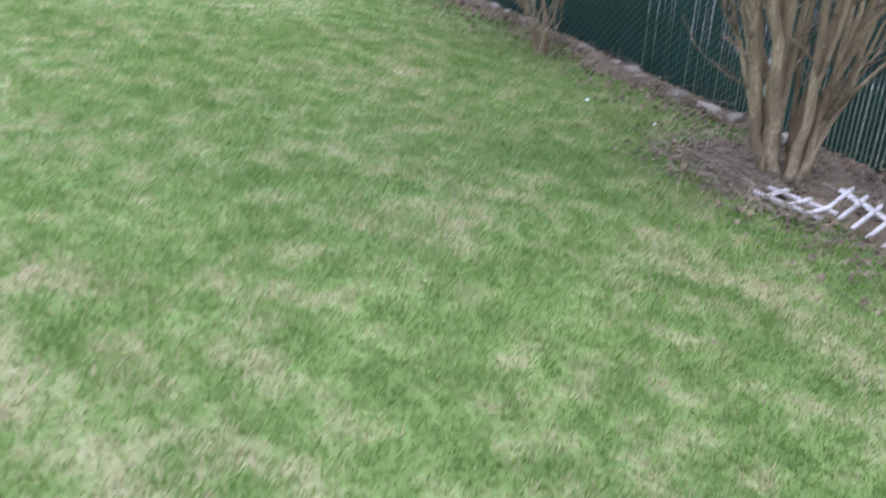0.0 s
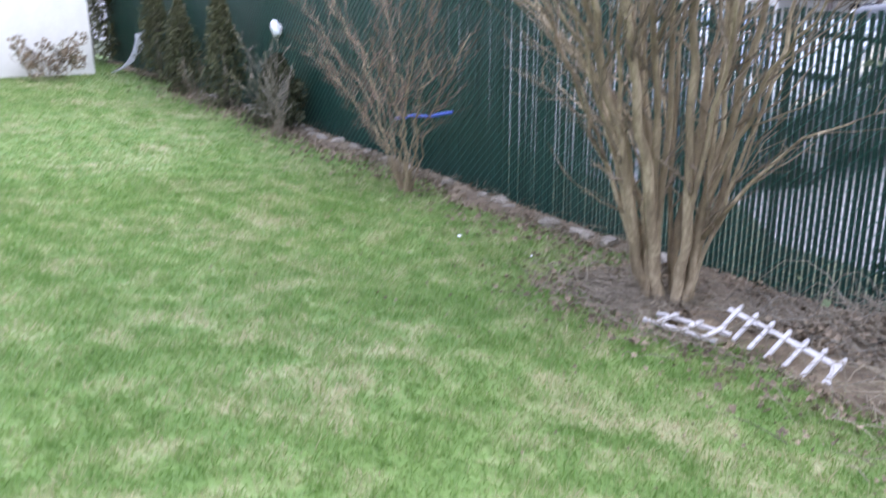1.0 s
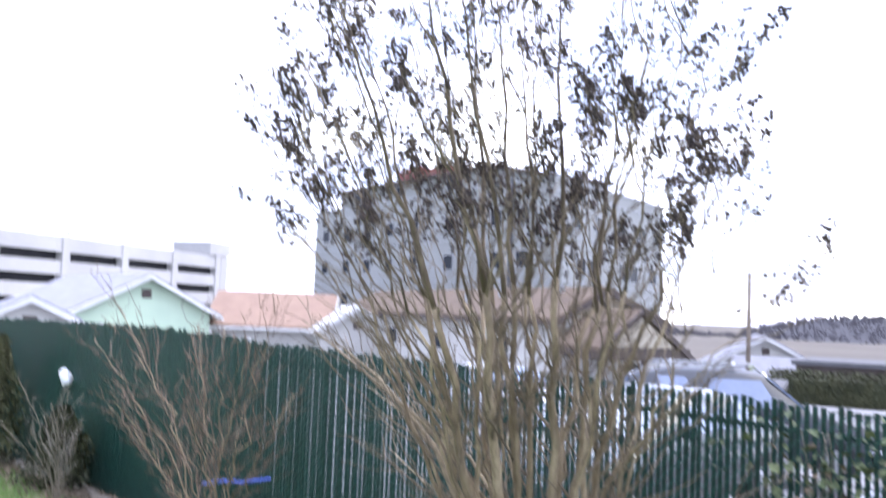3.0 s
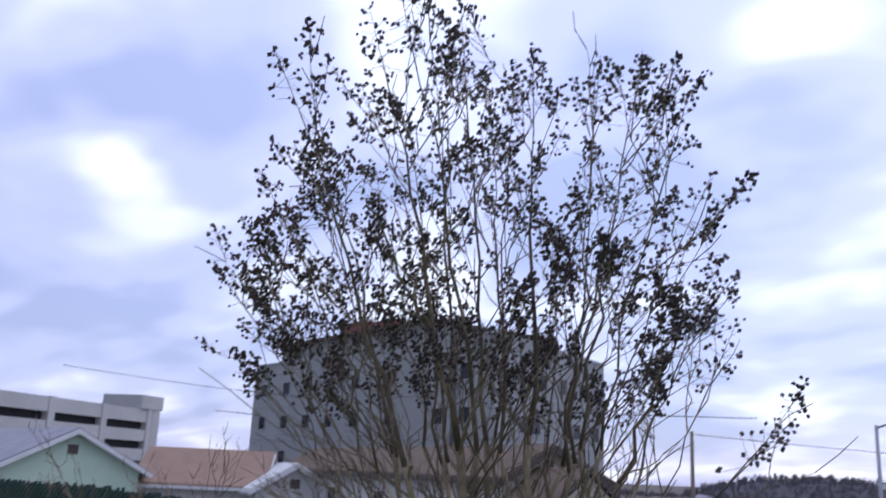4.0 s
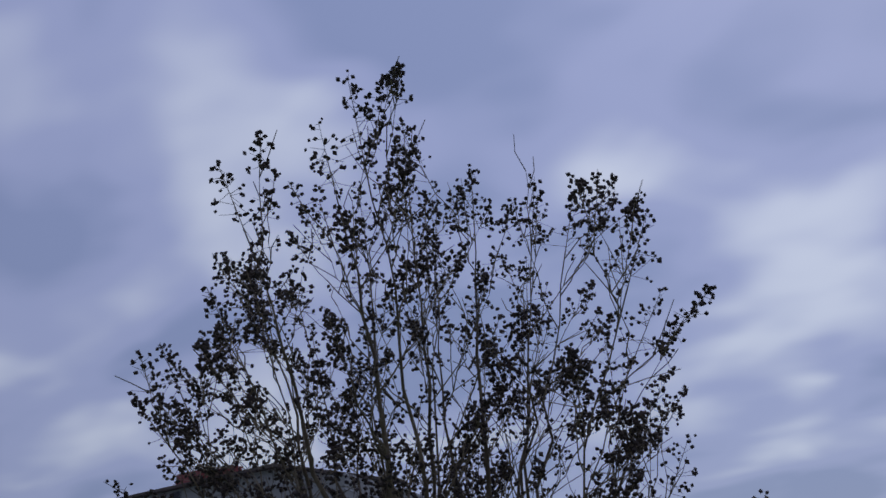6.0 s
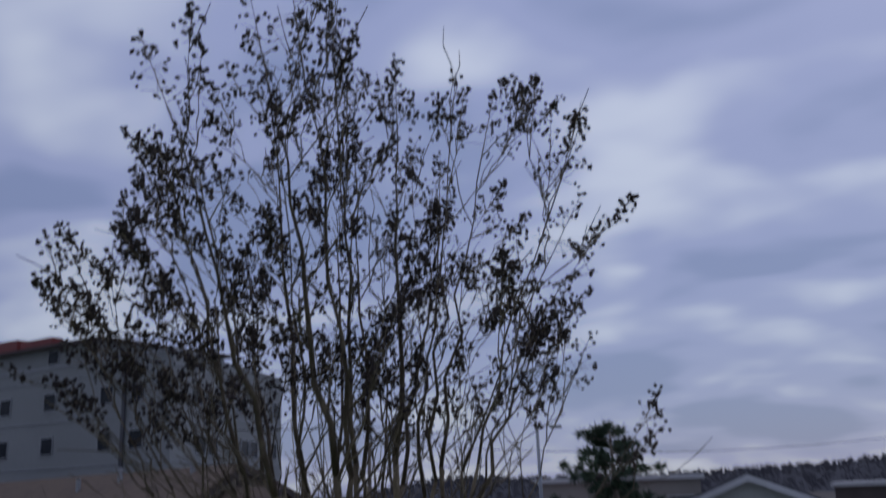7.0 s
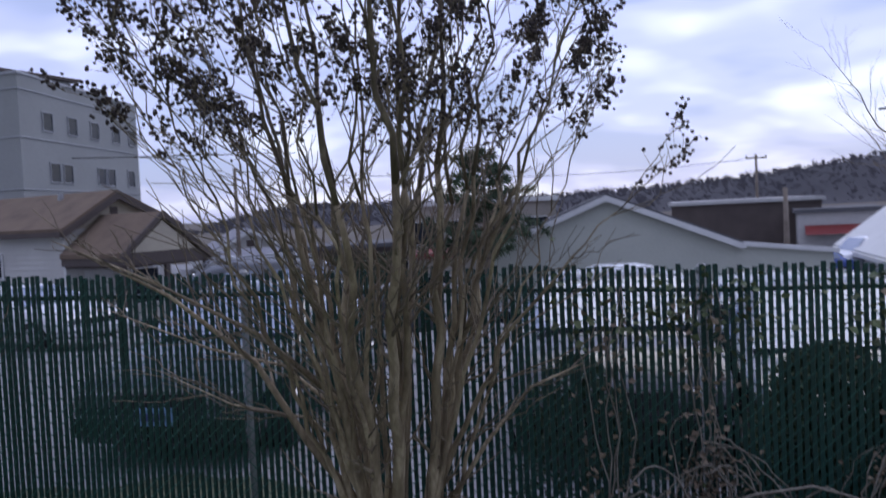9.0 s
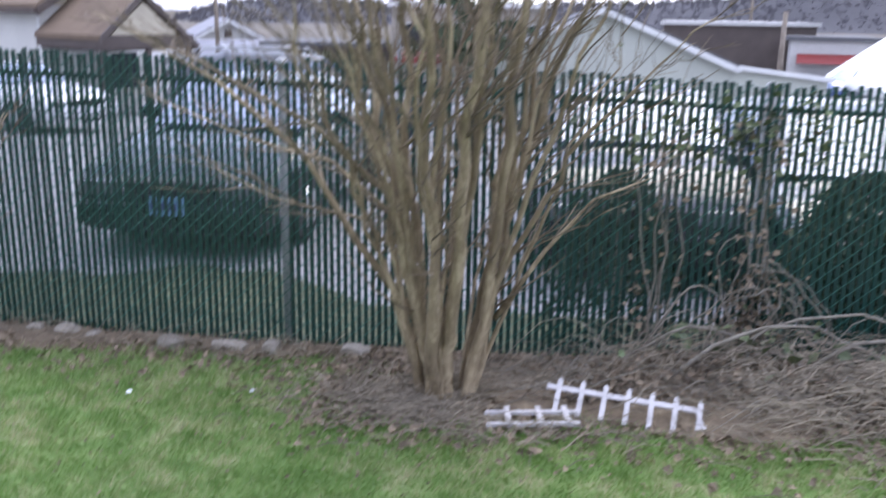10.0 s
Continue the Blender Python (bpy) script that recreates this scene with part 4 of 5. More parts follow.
def crape_myrtle(base, tips, rng):
    """A vase of smooth trunks; each forks low into two to four long leaders."""
    tree = thing("crape_myrtle", pose(*base), "bare many-stemmed tan tree with dark seed heads", "tree")
    tw, sv, sf = Tubes(), [], []
    tips = sorted((Vector((t[0] * 0.89, t[1] * 0.88, t[2] * 0.925)) for t in tips), key=lambda t: math.atan2(t.y + 0.35, t.x))
    while tips:
        size = rng.choice((3, 3, 4))
        group, tips = tips[:size], tips[size:]
        mean = sum(group, Vector()) / len(group)
        a = math.atan2(mean.y + 0.35, mean.x)
        r = rng.uniform(0.03, 0.095)
        foot = Vector((r * math.cos(a), r * math.sin(a), -0.07))
        zf = rng.uniform(0.3, 0.75)
        fork = Vector((mean.x * 0.20 + 0.5 * foot.x, mean.y * 0.20 + 0.5 * foot.y, zf))
        pts = curve_points(foot, fork, Vector((rng.uniform(-0.05, 0.05), rng.uniform(-0.05, 0.05), 0.05)), 9, rng, 0.014)
        rad = rng.uniform(0.028, 0.039)
        radii = [rad * (1.4 if i == 0 else 1.15 if i == 1 else 1 - 0.03 * i) * rng.uniform(0.93, 1.09) for i in range(9)]
        for j, tip in enumerate(group):
            k = 8 if j == 0 else rng.randint(3, 8)
            start = pts[k]
            along = (pts[min(8, k + 1)] - pts[k - 1]).normalized()
            reach = (tip - start).length
            bow = along * reach * 0.16 - Vector((tip.x, tip.y, 0)) * 0.10 + Vector((rng.uniform(-0.1, 0.1), rng.uniform(-0.1, 0.1), 0))
            lp = curve_points(start - along * 0.10, tip, bow, 18, rng, 0.036)
            lr0 = radii[k] * (0.92 if j == 0 else rng.uniform(0.45, 0.68)) * min(1.0, (tip.z / 3.0) ** 0.8)
            lr = [max(0.0028, lr0 * (1 - 0.95 * (i / 17) ** 0.92) * rng.uniform(0.94, 1.08)) for i in range(18)]
            cut = min([i for i in range(8, 15) if lp[i].z > 1.75] or [15])
            if j == 0:
                Tubes().add(pts[:8] + lp[2:cut + 1], radii[:8] + lr[2:cut + 1], 10).part("trunk", M_BARK, tree)
            else:
                Tubes().add(lp[:cut + 1], lr[:cut + 1], 9).part("leader", M_BARK, tree)
            side_growth(tw, sv, sf, lp[:9], lr[:9], rng, 2.6, 0.1, False, 0.15, 0.9, 0.4)
            Tubes().add(lp[cut:], lr[cut:], 7).part("branch", M_LIMB, tree, "brown upper branch")
            panicle(sv, sf, tw, lp[-1], lp[-1] - lp[-2], rng.uniform(0.2, 0.3), rng, 26)
            side_growth(tw, sv, sf, lp, lr, rng, 4.2, 0.25, True)
    for k in range(4):
        a = rng.uniform(0, 6.283)
        tip = Vector((math.cos(a) * rng.uniform(0.3, 0.9), math.sin(a) * rng.uniform(0.3, 0.8), rng.uniform(1.4, 2.4)))
        ps = curve_points((0.1 * math.cos(a), 0.1 * math.sin(a), -0.06), tip, Vector((0, 0, 0.12)), 12, rng, 0.03)
        r = rng.uniform(0.010, 0.018)
        lr = [max(0.0025, r * (1 - 0.085 * i)) for i in range(12)]
        Tubes().add(ps, lr, 7).part("sucker", M_BARK, tree)
        side_growth(tw, sv, sf, ps, lr, rng, 5.0, 0.3, False, 0.25, 0.8, 0.4)
    low = [[(-0.12, 0.0, 0.40), (-0.40, 0.05, 0.72), (-0.62, 0.02, 1.10), (-0.98, -0.05, 1.42), (-1.3, -0.1, 1.6)],
           [(-0.1, -0.05, 0.62), (-0.4, 0.1, 0.82), (-0.8, 0.15, 0.88), (-1.15, 0.2, 1.02)],
           [(-0.2, 0.1, 0.8), (-0.55, 0.2, 1.05), (-0.95, 0.3, 1.12), (-1.5, 0.35, 1.32)],
           [(-0.15, -0.1, 0.9), (-0.5, -0.2, 1.25), (-0.95, -0.25, 1.5), (-1.45, -0.2, 1.7)],
           [(0.22, 0.0, 0.42), (0.42, 0.05, 0.72), (0.62, 0.1, 0.95), (0.85, 0.1, 1.05)]]
    for k, ps in enumerate(low):
        ps = [Vector(p) for p in ps]
        r = (0.022, 0.010, 0.012, 0.013, 0.013, 0.009)[k]
        lr = [r * (1 - 0.78 * i / (len(ps) - 1)) for i in range(len(ps))]
        Tubes().add(ps, lr, 7).part("limb", M_BARK, tree)
        side_growth(tw, sv, sf, ps, lr, rng, 6.0, 0.3, False, 0.12, 0.9, 0.5)
    tagged(tw.part("twig_mass", M_TWIG, tree, smooth=False), "fine bare twigs", kind="stuff")
    tagged(data_part("seed_mass", sv, sf, M_SEED, tree), "dark dry seed heads", kind="stuff")


TIPS = [(1.22, -0.72, 3.03), (0.78, -0.19, 3.45), (0.64, -0.26, 3.5), (1.0, 0.01, 2.65), (1.09, -0.33, 2.85), (-0.85, -0.99, 2.87), (-0.73, -1.15, 2.6), (-0.11, -1.45, 3.32),
        (-0.05, -1.47, 2.76), (1.05, 0.02, 2.3), (0.27, -0.55, 3.3), (0.5, -0.05, 3.2), (1.3, -0.23, 1.98), (0.36, -1.29, 3.58), (0.32, -0.87, 3.62), (0.47, -0.53, 3.55), (0.21, -1.26, 3.45),
        (-0.52, -0.85, 3.3), (-0.3, -0.3, 3.75), (-0.06, 0.05, 3.8), (-0.65, -0.34, 3.3), (0.34, 0.48, 3.3), (-0.76, 0.3, 3.05), (0.01, 0.43, 3.05), (-0.9, -0.75, 2.45), (-0.95, 0.1, 2.5),
        (0.73, 0.5, 2.55), (0.1, -0.9, 3.1), (-0.55, -0.92, 2.75), (-0.6, -0.6, 2.65), (-0.25, -1.1, 2.95)]
crape_myrtle((-0.02, -0.77, lawn_z(0, -0.77) - 0.02), TIPS, random.Random(21))

rng = random.Random(5)
many_stemmed("dormant_shrub", (-2.69, -0.65, lawn_z(-2.7, -0.65)),
             [(rng.uniform(-1.35, 0.45), rng.uniform(-0.6, 0.4), rng.uniform(0.9, 1.8)) for _ in range(16)],
             "bare brown many-stemmed shrub beside the fence", rng, 0.012, M_BARK, M_REDTWIG, False, 9.0, 0.34, "shrub", 1.0, 0.10, 0.30)
rng = random.Random(8)
many_stemmed("dormant_shrub", (-5.25, -0.55, lawn_z(-5.2, -0.55)),
             [(rng.uniform(-0.5, 0.5), rng.uniform(-0.4, 0.3), rng.uniform(0.5, 1.0)) for _ in range(13)],
             "small bare tan shrub beside the fence", rng, 0.011, M_STRAW, M_GREYTWIG, False, 8.0, 0.3, "shrub", 0.95, 0.07, 0.35)
rng = random.Random(9)
many_stemmed("dormant_shrub", (-7.6, -0.5, lawn_z(-7.6, -0.5)),
             [(rng.uniform(-0.3, 0.3), rng.uniform(-0.25, 0.25), rng.uniform(0.3, 0.6)) for _ in range(9)],
             "tiny bare brown shrub beside the fence", rng, 0.009, M_GREYTWIG, M_TWIG, False, 9.0, 0.25, "shrub", 0.8, 0.05)


def evergreen(x, y, h, r, label, rng, mat=M_EVER, count=3600, z=None, name="evergreen_shrub", dome=False):
    e = thing(name, pose(x, y, lawn_z(x, y) if z is None else z), label, "shrub")
    Tubes().add([(0, 0, -0.05), (0.02, 0, h * 0.5), (0, 0.01, h * 0.95)], [0.03 * h, 0.02 * h, 0.005], 6).part("trunk", M_GREYTWIG, e)
    v, f = [], []
    for k in range(count):
        t = rng.random() ** 0.8
        a = rng.uniform(0, 6.283)
        lob = 0.75 + 0.25 * math.sin(3 * a + 9 * t) + rng.uniform(-0.1, 0.1)
        rr = r * lob * (1 - t) ** 0.6 * (0.35 + 0.65 * math.sqrt(rng.random())) * (0.6 + 0.4 * smooth01(t * 6))
        if dome:
            rr = r * math.sqrt(1 - t * t) * math.sqrt(rng.uniform(0.3, 1)) * (0.94 + 0.1 * math.sin(5 * a + 7 * t))
        leaf(v, f, (rr * math.cos(a), rr * math.sin(a), 0.03 + h * t), rng.uniform(0.03, 0.065) * max(0.8, h / 1.6), rng, 0.3)
    tagged(data_part("foliage", v, f, mat, e), kind="stuff")
    return e


rng = random.Random(3)
evergreen(-7.15, -0.35, 1.28, 0.36, "dark green conical evergreen beside the fence", rng)
evergreen(-5.75, -0.3, 0.72, 0.42, "low rounded evergreen shrub", rng, M_HEDGE)
evergreen(-8.6, -0.35, 1.15, 0.36, "dark green conical evergreen beside the fence", rng)
evergreen(-9.8, -0.3, 1.3, 0.42, "dark green conical evergreen beside the fence", rng)
evergreen(0.78, 0.56, 1.1, 0.46, "dark rounded evergreen bush close behind the fence", rng, M_PINE, 2300, ground_z(0.78, 0.56), dome=True)
evergreen(2.2, 0.72, 1.12, 0.6, "dark rounded evergreen bush close behind the fence", rng, M_PINE, 9500, ground_z(2.2, 0.72), dome=True)
evergreen(-13.3, -0.4, 2.2, 0.9, "dark evergreen at the lawn's far end", rng, count=5000)


def dead_flowers(x, y):
    rng = random.Random(13)
    s = many_stemmed("hydrangea", (x, y, lawn_z(x, y)), [(rng.uniform(-0.5, 0.5), rng.uniform(-0.45, 0.45), rng.uniform(0.2, 0.5)) for _ in range(22)],
                     "withered hydrangea with dry brown heads", rng, 0.007, M_GREYTWIG, M_TWIG, False, 4.0, 0.3, "shrub", 0.8, 0.04)
    v, f = [], []
    for k in range(26):
        c = Vector((rng.uniform(-0.5, 0.5), rng.uniform(-0.45, 0.45), rng.uniform(0.06, 0.5)))
        for _ in range(60):
            d = Vector((rng.gauss(0, 1), rng.gauss(0, 1), rng.gauss(0, 1))).normalized() * 0.085
            leaf(v, f, c + d, 0.045, rng)
    tagged(data_part("flower_mass", v, f, M_DEADLEAF, s), "dry brown flower heads", kind="stuff")


dead_flowers(-9.75, -1.75)


def pine(x, y, z0, h, w):
    rng = random.Random(17)
    p = thing("pine_tree", pose(x, y, z0), "dark green pine with an open ragged crown", "tree")
    Tubes().add([(0, 0, -0.2), (0.05, 0, h * 0.5), (0, 0, h * 0.97)], [0.16, 0.11, 0.02], 8).part("trunk", M_POLE, p)
    lim, v, f = Tubes(), [], []
    for k in range(64):
        t = 0.34 + 0.66 * ((k + rng.random()) / 64) ** 1.6
        a = rng.uniform(0, 6.283)
        ln = w * 0.5 * max(0.12, 1.12 - t) ** 0.8 * rng.uniform(0.35, 1.15)
        c = Vector((math.cos(a) * ln, math.sin(a) * ln, h * t + 0.12 * ln))
        lim.add([(0, 0, h * t - 0.1), c * 0.5 + Vector((0, 0, h * t * 0.5 - 0.1)), c], [0.03, 0.02, 0.008], 5)
        for q in range(3):
            cc = Vector((0, 0, h * t)).lerp(c, 1 - 0.3 * q)
            for _ in range(60):
                d = Vector((rng.gauss(0, 1), rng.gauss(0, 1), rng.gauss(0.2, 0.7))).normalized()
                n = len(v)
                b = cc + d * rng.uniform(0.0, 0.1)
                e2 = cc + d * rng.uniform(0.18, 0.34)
                sd = d.orthogonal().normalized() * 0.026
                v += [tuple(b + sd), tuple(b - sd), tuple(e2)]
                f.append((n, n + 1, n + 2))
    lim.part("limb_mass", M_POLE, p)
    tagged(data_part("needle_mass", v, f, M_PINE, p), "dark pine needles", kind="stuff")


pine(-2.45, 23.6, -1.55, 5.0, 6.0)

# hedge far off and the bare tree at the edge of the view
rng = random.Random(30)
hd = thing("hedge", pose(-9.6, 31, -1.2, 0, 0, 14), "olive clipped hedge beyond the lot", "hedge")
v, f = [], []
for _ in range(11000):
    leaf(v, f, (rng.uniform(-2.6, 2.6), rng.uniform(-0.7, 0.7), rng.uniform(0, 1.15) + 0.15 * math.sin(3 * rng.random())), rng.uniform(0.06, 0.12), rng)
tagged(data_part("foliage", v, f, M_HEDGE, hd), kind="stuff")
part("inner_growth", boxed(-2.5, 2.5, -0.5, 0.5, 0, 1.0, bevel=0.25), M_HEDGE, hd)
rng = random.Random(41)
many_stemmed("bare_tree", (9.0, 15.0, -1.45), [(rng.uniform(-3.6, 1.2), rng.uniform(-1.5, 1.5), rng.uniform(4.6, 7.0)) for _ in range(12)],
             "bare grey winter tree beyond the fence", rng, 0.06, M_POLE, M_TWIG, False, 3.0, 0.35, "tree", 0.9, 0.25)


# ---- fence ----
PITCH = 0.0365
TOPS = [(-14, 1.46), (-8, 1.44), (-4.6, 1.47), (-3, 1.41), (-1, 1.385), (0.4, 1.36), (1.2, 1.33), (1.9, 1.315), (6, 1.30)]


def top_z(x):
    return next(a[1] + (b[1] - a[1]) * (x - a[0]) / (b[0] - a[0]) for a, b in zip(TOPS, TOPS[1:]) if a[0] <= x <= b[0])


def build_fence():
    rng = random.Random(2)
    fence = thing("chain_link_fence", pose(0, 0, 0), "dark green slatted chain-link fence", "fence")
    x0, x1 = -13.6, 5.6
    for k in range(8):
        x = -13.15 + 2.43 * k + (0.0)
        Tubes().add([(x, 0.052, -0.6), (x, 0.052, top_z(x) - 0.02)], [0.025, 0.025], 12).part("post", M_POST, fence, "grey steel post")
        bm = bmesh.new()
        bmesh.ops.create_uvsphere(bm, u_segments=12, v_segments=6, radius=0.034, matrix=Matrix.Translation((x, 0.052, top_z(x) - 0.015)))
        part("post_cap", bm, M_POST, fence)
    Tubes().add([(x0 + 0.8 * i, 0.034, top_z(x0 + 0.8 * i) - 0.115) for i in range(24)], [0.013] * 24, 8).part("top_rail", M_SLATS, fence, "green coated rail")
    Tubes().add([(x0 + 0.8 * i, 0.022, top_z(x0 + 0.8 * i) - 0.315) for i in range(24)], [0.003] * 24, 6).part("tension_wire", M_SLATS, fence)
    Tubes().add([(x0 + 0.8 * i, 0.022, -0.02) for i in range(24)], [0.004] * 24, 5).part("tension_wire", M_WIRE, fence)
    # woven wire: each strand passes in front of the slats one way, behind them the other way, so the fronts join into slanting lines
    v, f = [], []
    r, hgt = 0.0027, 0.0345
    n = int((x1 - x0) / PITCH)
    for k in range(n):
        xa = x0 + k * PITCH
        top = top_z(xa)
        rows = int((top + 0.14) / hgt)
        side, z = 1 - k % 2, top
        for j in range(rows + 1):
            xx = xa + (PITCH if side else 0)
            dep = -0.0095 if (j + k) % 2 == 0 else 0.0095
            xe = xa + (0 if side else PITCH)
            i0 = len(v)
            for px, pz in ((xx, z), (xe, z - hgt)):
                v += [(px - r, dep - r, pz), (px + r, dep - r, pz), (px, dep + r, pz)]
            f += [(i0, i0 + 1, i0 + 4, i0 + 3), (i0 + 1, i0 + 2, i0 + 5, i0 + 4), (i0 + 2, i0, i0 + 3, i0 + 5)]
            side, z = 1 - side, z - hgt
    tagged(data_part("woven_wire", v, f, M_WIRE, fence), "green coated diamond wire", kind="stuff")
    # slats: hollow strips in every column; the stretch in front of the lawn's seat of view singly
    w, th = 0.0126, 0.0066
    proto = bpy.data.meshes.new("slat")
    pv = []
    for z in (0.0, 1.0):
        pv += [(-w, 0, z), (-w * 0.8, -th, z), (w * 0.8, -th, z), (w, 0, z), (w * 0.8, th, z), (-w * 0.8, th, z)]
    pf = [(i, (i + 1) % 6, 6 + (i + 1) % 6, 6 + i) for i in range(6)] + [tuple(range(5, -1, -1)), tuple(range(6, 12))]
    proto.from_pydata(pv, [], pf)
    proto.materials.append(M_SLAT)
    sv, sf = [], []
    for k in range(n):
        x = x0 + (k + 0.5) * PITCH + rng.uniform(-0.0018, 0.0018)
        zt = top_z(x) + rng.uniform(-0.012, 0.022)
        zb = -0.14 + rng.uniform(-0.02, 0.02)
        lean, wide = rng.uniform(-0.004, 0.004), (1.0 if x > -2.6 else 1.0 + 0.38 * smooth01((-2.6 - x) / 1.5)) * rng.uniform(0.94, 1.06)
        if abs(x + 1.0) < 0.02:
            continue
        if -6.6 < x < -6.6 + 299 * PITCH:
            s = new("slat", proto)
            s.parent = fence
            s.matrix_basis = Matrix.Translation((x, 0, zb)) @ Matrix.Rotation(lean, 4, "Y") @ Matrix.Diagonal((wide, 1, zt - zb, 1))
            continue
        i0 = len(sv)
        sv += [(x + a * wide, b, zb + c * (zt - zb)) for a, b, c in pv]
        sf += [tuple(i0 + q for q in face) for face in pf]
    tagged(data_part("slats", sv, sf, M_SLATS, fence), "green plastic slats", kind="stuff")


build_fence()


# ---- things at the foot of the fence ----
def stones():
    rng = random.Random(6)
    for k in range(46):
        if rng.random() < 0.35:
            continue
        x = -9.0 + 0.2 * k + rng.uniform(-0.05, 0.05)
        if -0.5 < x:
            break
        y = -0.17 + rng.uniform(-0.05, 0.04)
        bm = bmesh.new()
        bmesh.ops.create_icosphere(bm, subdivisions=2, radius=1.0)
        sx, sy, sz = rng.uniform(0.04, 0.12), rng.uniform(0.04, 0.08), rng.uniform(0.025, 0.05)
        for vv in bm.verts:
            q = 1 + 0.22 * noise.noise(vv.co * 1.7 + Vector((k * 3.1, 0, 0)))
            vv.co = Vector((max(-0.8, min(0.8, vv.co.x)) * sx * q, max(-0.8, min(0.8, vv.co.y)) * sy * q, max(-0.8, min(0.75, vv.co.z)) * sz * q))
        ob = mesh_object("edging_stone", bm, M_STONE)
        ob.matrix_world = pose(x, y, lawn_z(x, y) + 0.03, rng.uniform(-8, 8), rng.uniform(-8, 8), rng.uniform(-15, 15))
        tagged(ob, "rough grey edging stone beside the fence", "stone", "edging stones")


stones()


def litter():
    """Dead leaves and straw on the soil, thickest by the brush pile."""
    rng = random.Random(15)
    v, f = [], []
    for k in range(22000):
        if k < 2600:
            x, y = rng.gauss(0.08, 0.33), rng.gauss(-0.74, 0.26)
        elif k < 16500:
            x, y = rng.uniform(-0.6, 4.2), -abs(rng.gauss(0.40, 0.42)) - 0.02
        else:
            x, y = rng.uniform(-9, 0), -abs(rng.gauss(0.2, 0.25)) - 0.03
        if y < -1.6 or y > -0.03 or (0.3 < x < 1.1 and -1.0 < y < -0.8):
            continue
        pile = 0.16 * smooth01((x - 0.3) / 0.7) * max(0, math.sin(math.pi * min(1, -y / 0.9)))
        leaf(v, f, (x, y, lawn_z(x, y) + 0.02 + pile * rng.random()), rng.uniform(0.018, 0.048), rng, 0.2)
    tagged(data_part("dead_leaves", v, f, M_DEADLEAF), "dry brown leaves on the soil", "leaf litter", kind="stuff")
    v, f = [], []
    for k in range(620):
        x, y = rng.gauss(-0.2, 1.6), -0.7 - abs(rng.gauss(0, 0.75))
        leaf(v, f, (x, y, lawn_z(x, y) + 0.025), rng.uniform(0.010, 0.022), rng, 0.2)
    tagged(data_part("scattered_leaves", v, f, M_DEADLEAF), "single brown leaves scattered on the lawn", "leaf litter", kind="stuff")
    tb = Tubes()
    for k in range(5400):
        x, y = rng.gauss(1.9, 0.9), -abs(rng.gauss(0.62, 0.33)) - 0.05
        if rng.random() < 0.34:
            x, y = rng.gauss(0.15, 0.35), rng.gauss(-0.85, 0.2)
        if k % 6 == 0:
            x, y = rng.uniform(-9.0, -0.5), -0.10 - abs(rng.gauss(0.05, 0.12))
        elif x < -1.0:
            continue
        if x > 4.6 or (0.1 < x < 1.25 and -1.15 < y < -0.66):
            continue
        a, ln = rng.uniform(0, 6.283), rng.uniform(0.08, 0.3)
        z = lawn_z(x, y) + 0.03 + 0.24 * rng.random() ** 1.5 * smooth01((x - 0.4) / 0.6)
        d = Vector((math.cos(a), math.sin(a) * 0.6, rng.uniform(-0.15, 0.3))) * ln
        p = Vector((x, min(y, -0.1), z))
        q = p + d
        q.y = min(q.y, -0.04)
        tb.add([p, p.lerp(q, 0.5) + Vector((0, 0, 0.02)), q], [0.0026, 0.0022, 0.0012], 3)
    tagged(tb.part("dry_straw", M_STRAW, smooth=False), "pale dry stalks and straw beside the brush", "straw", kind="stuff")


litter()


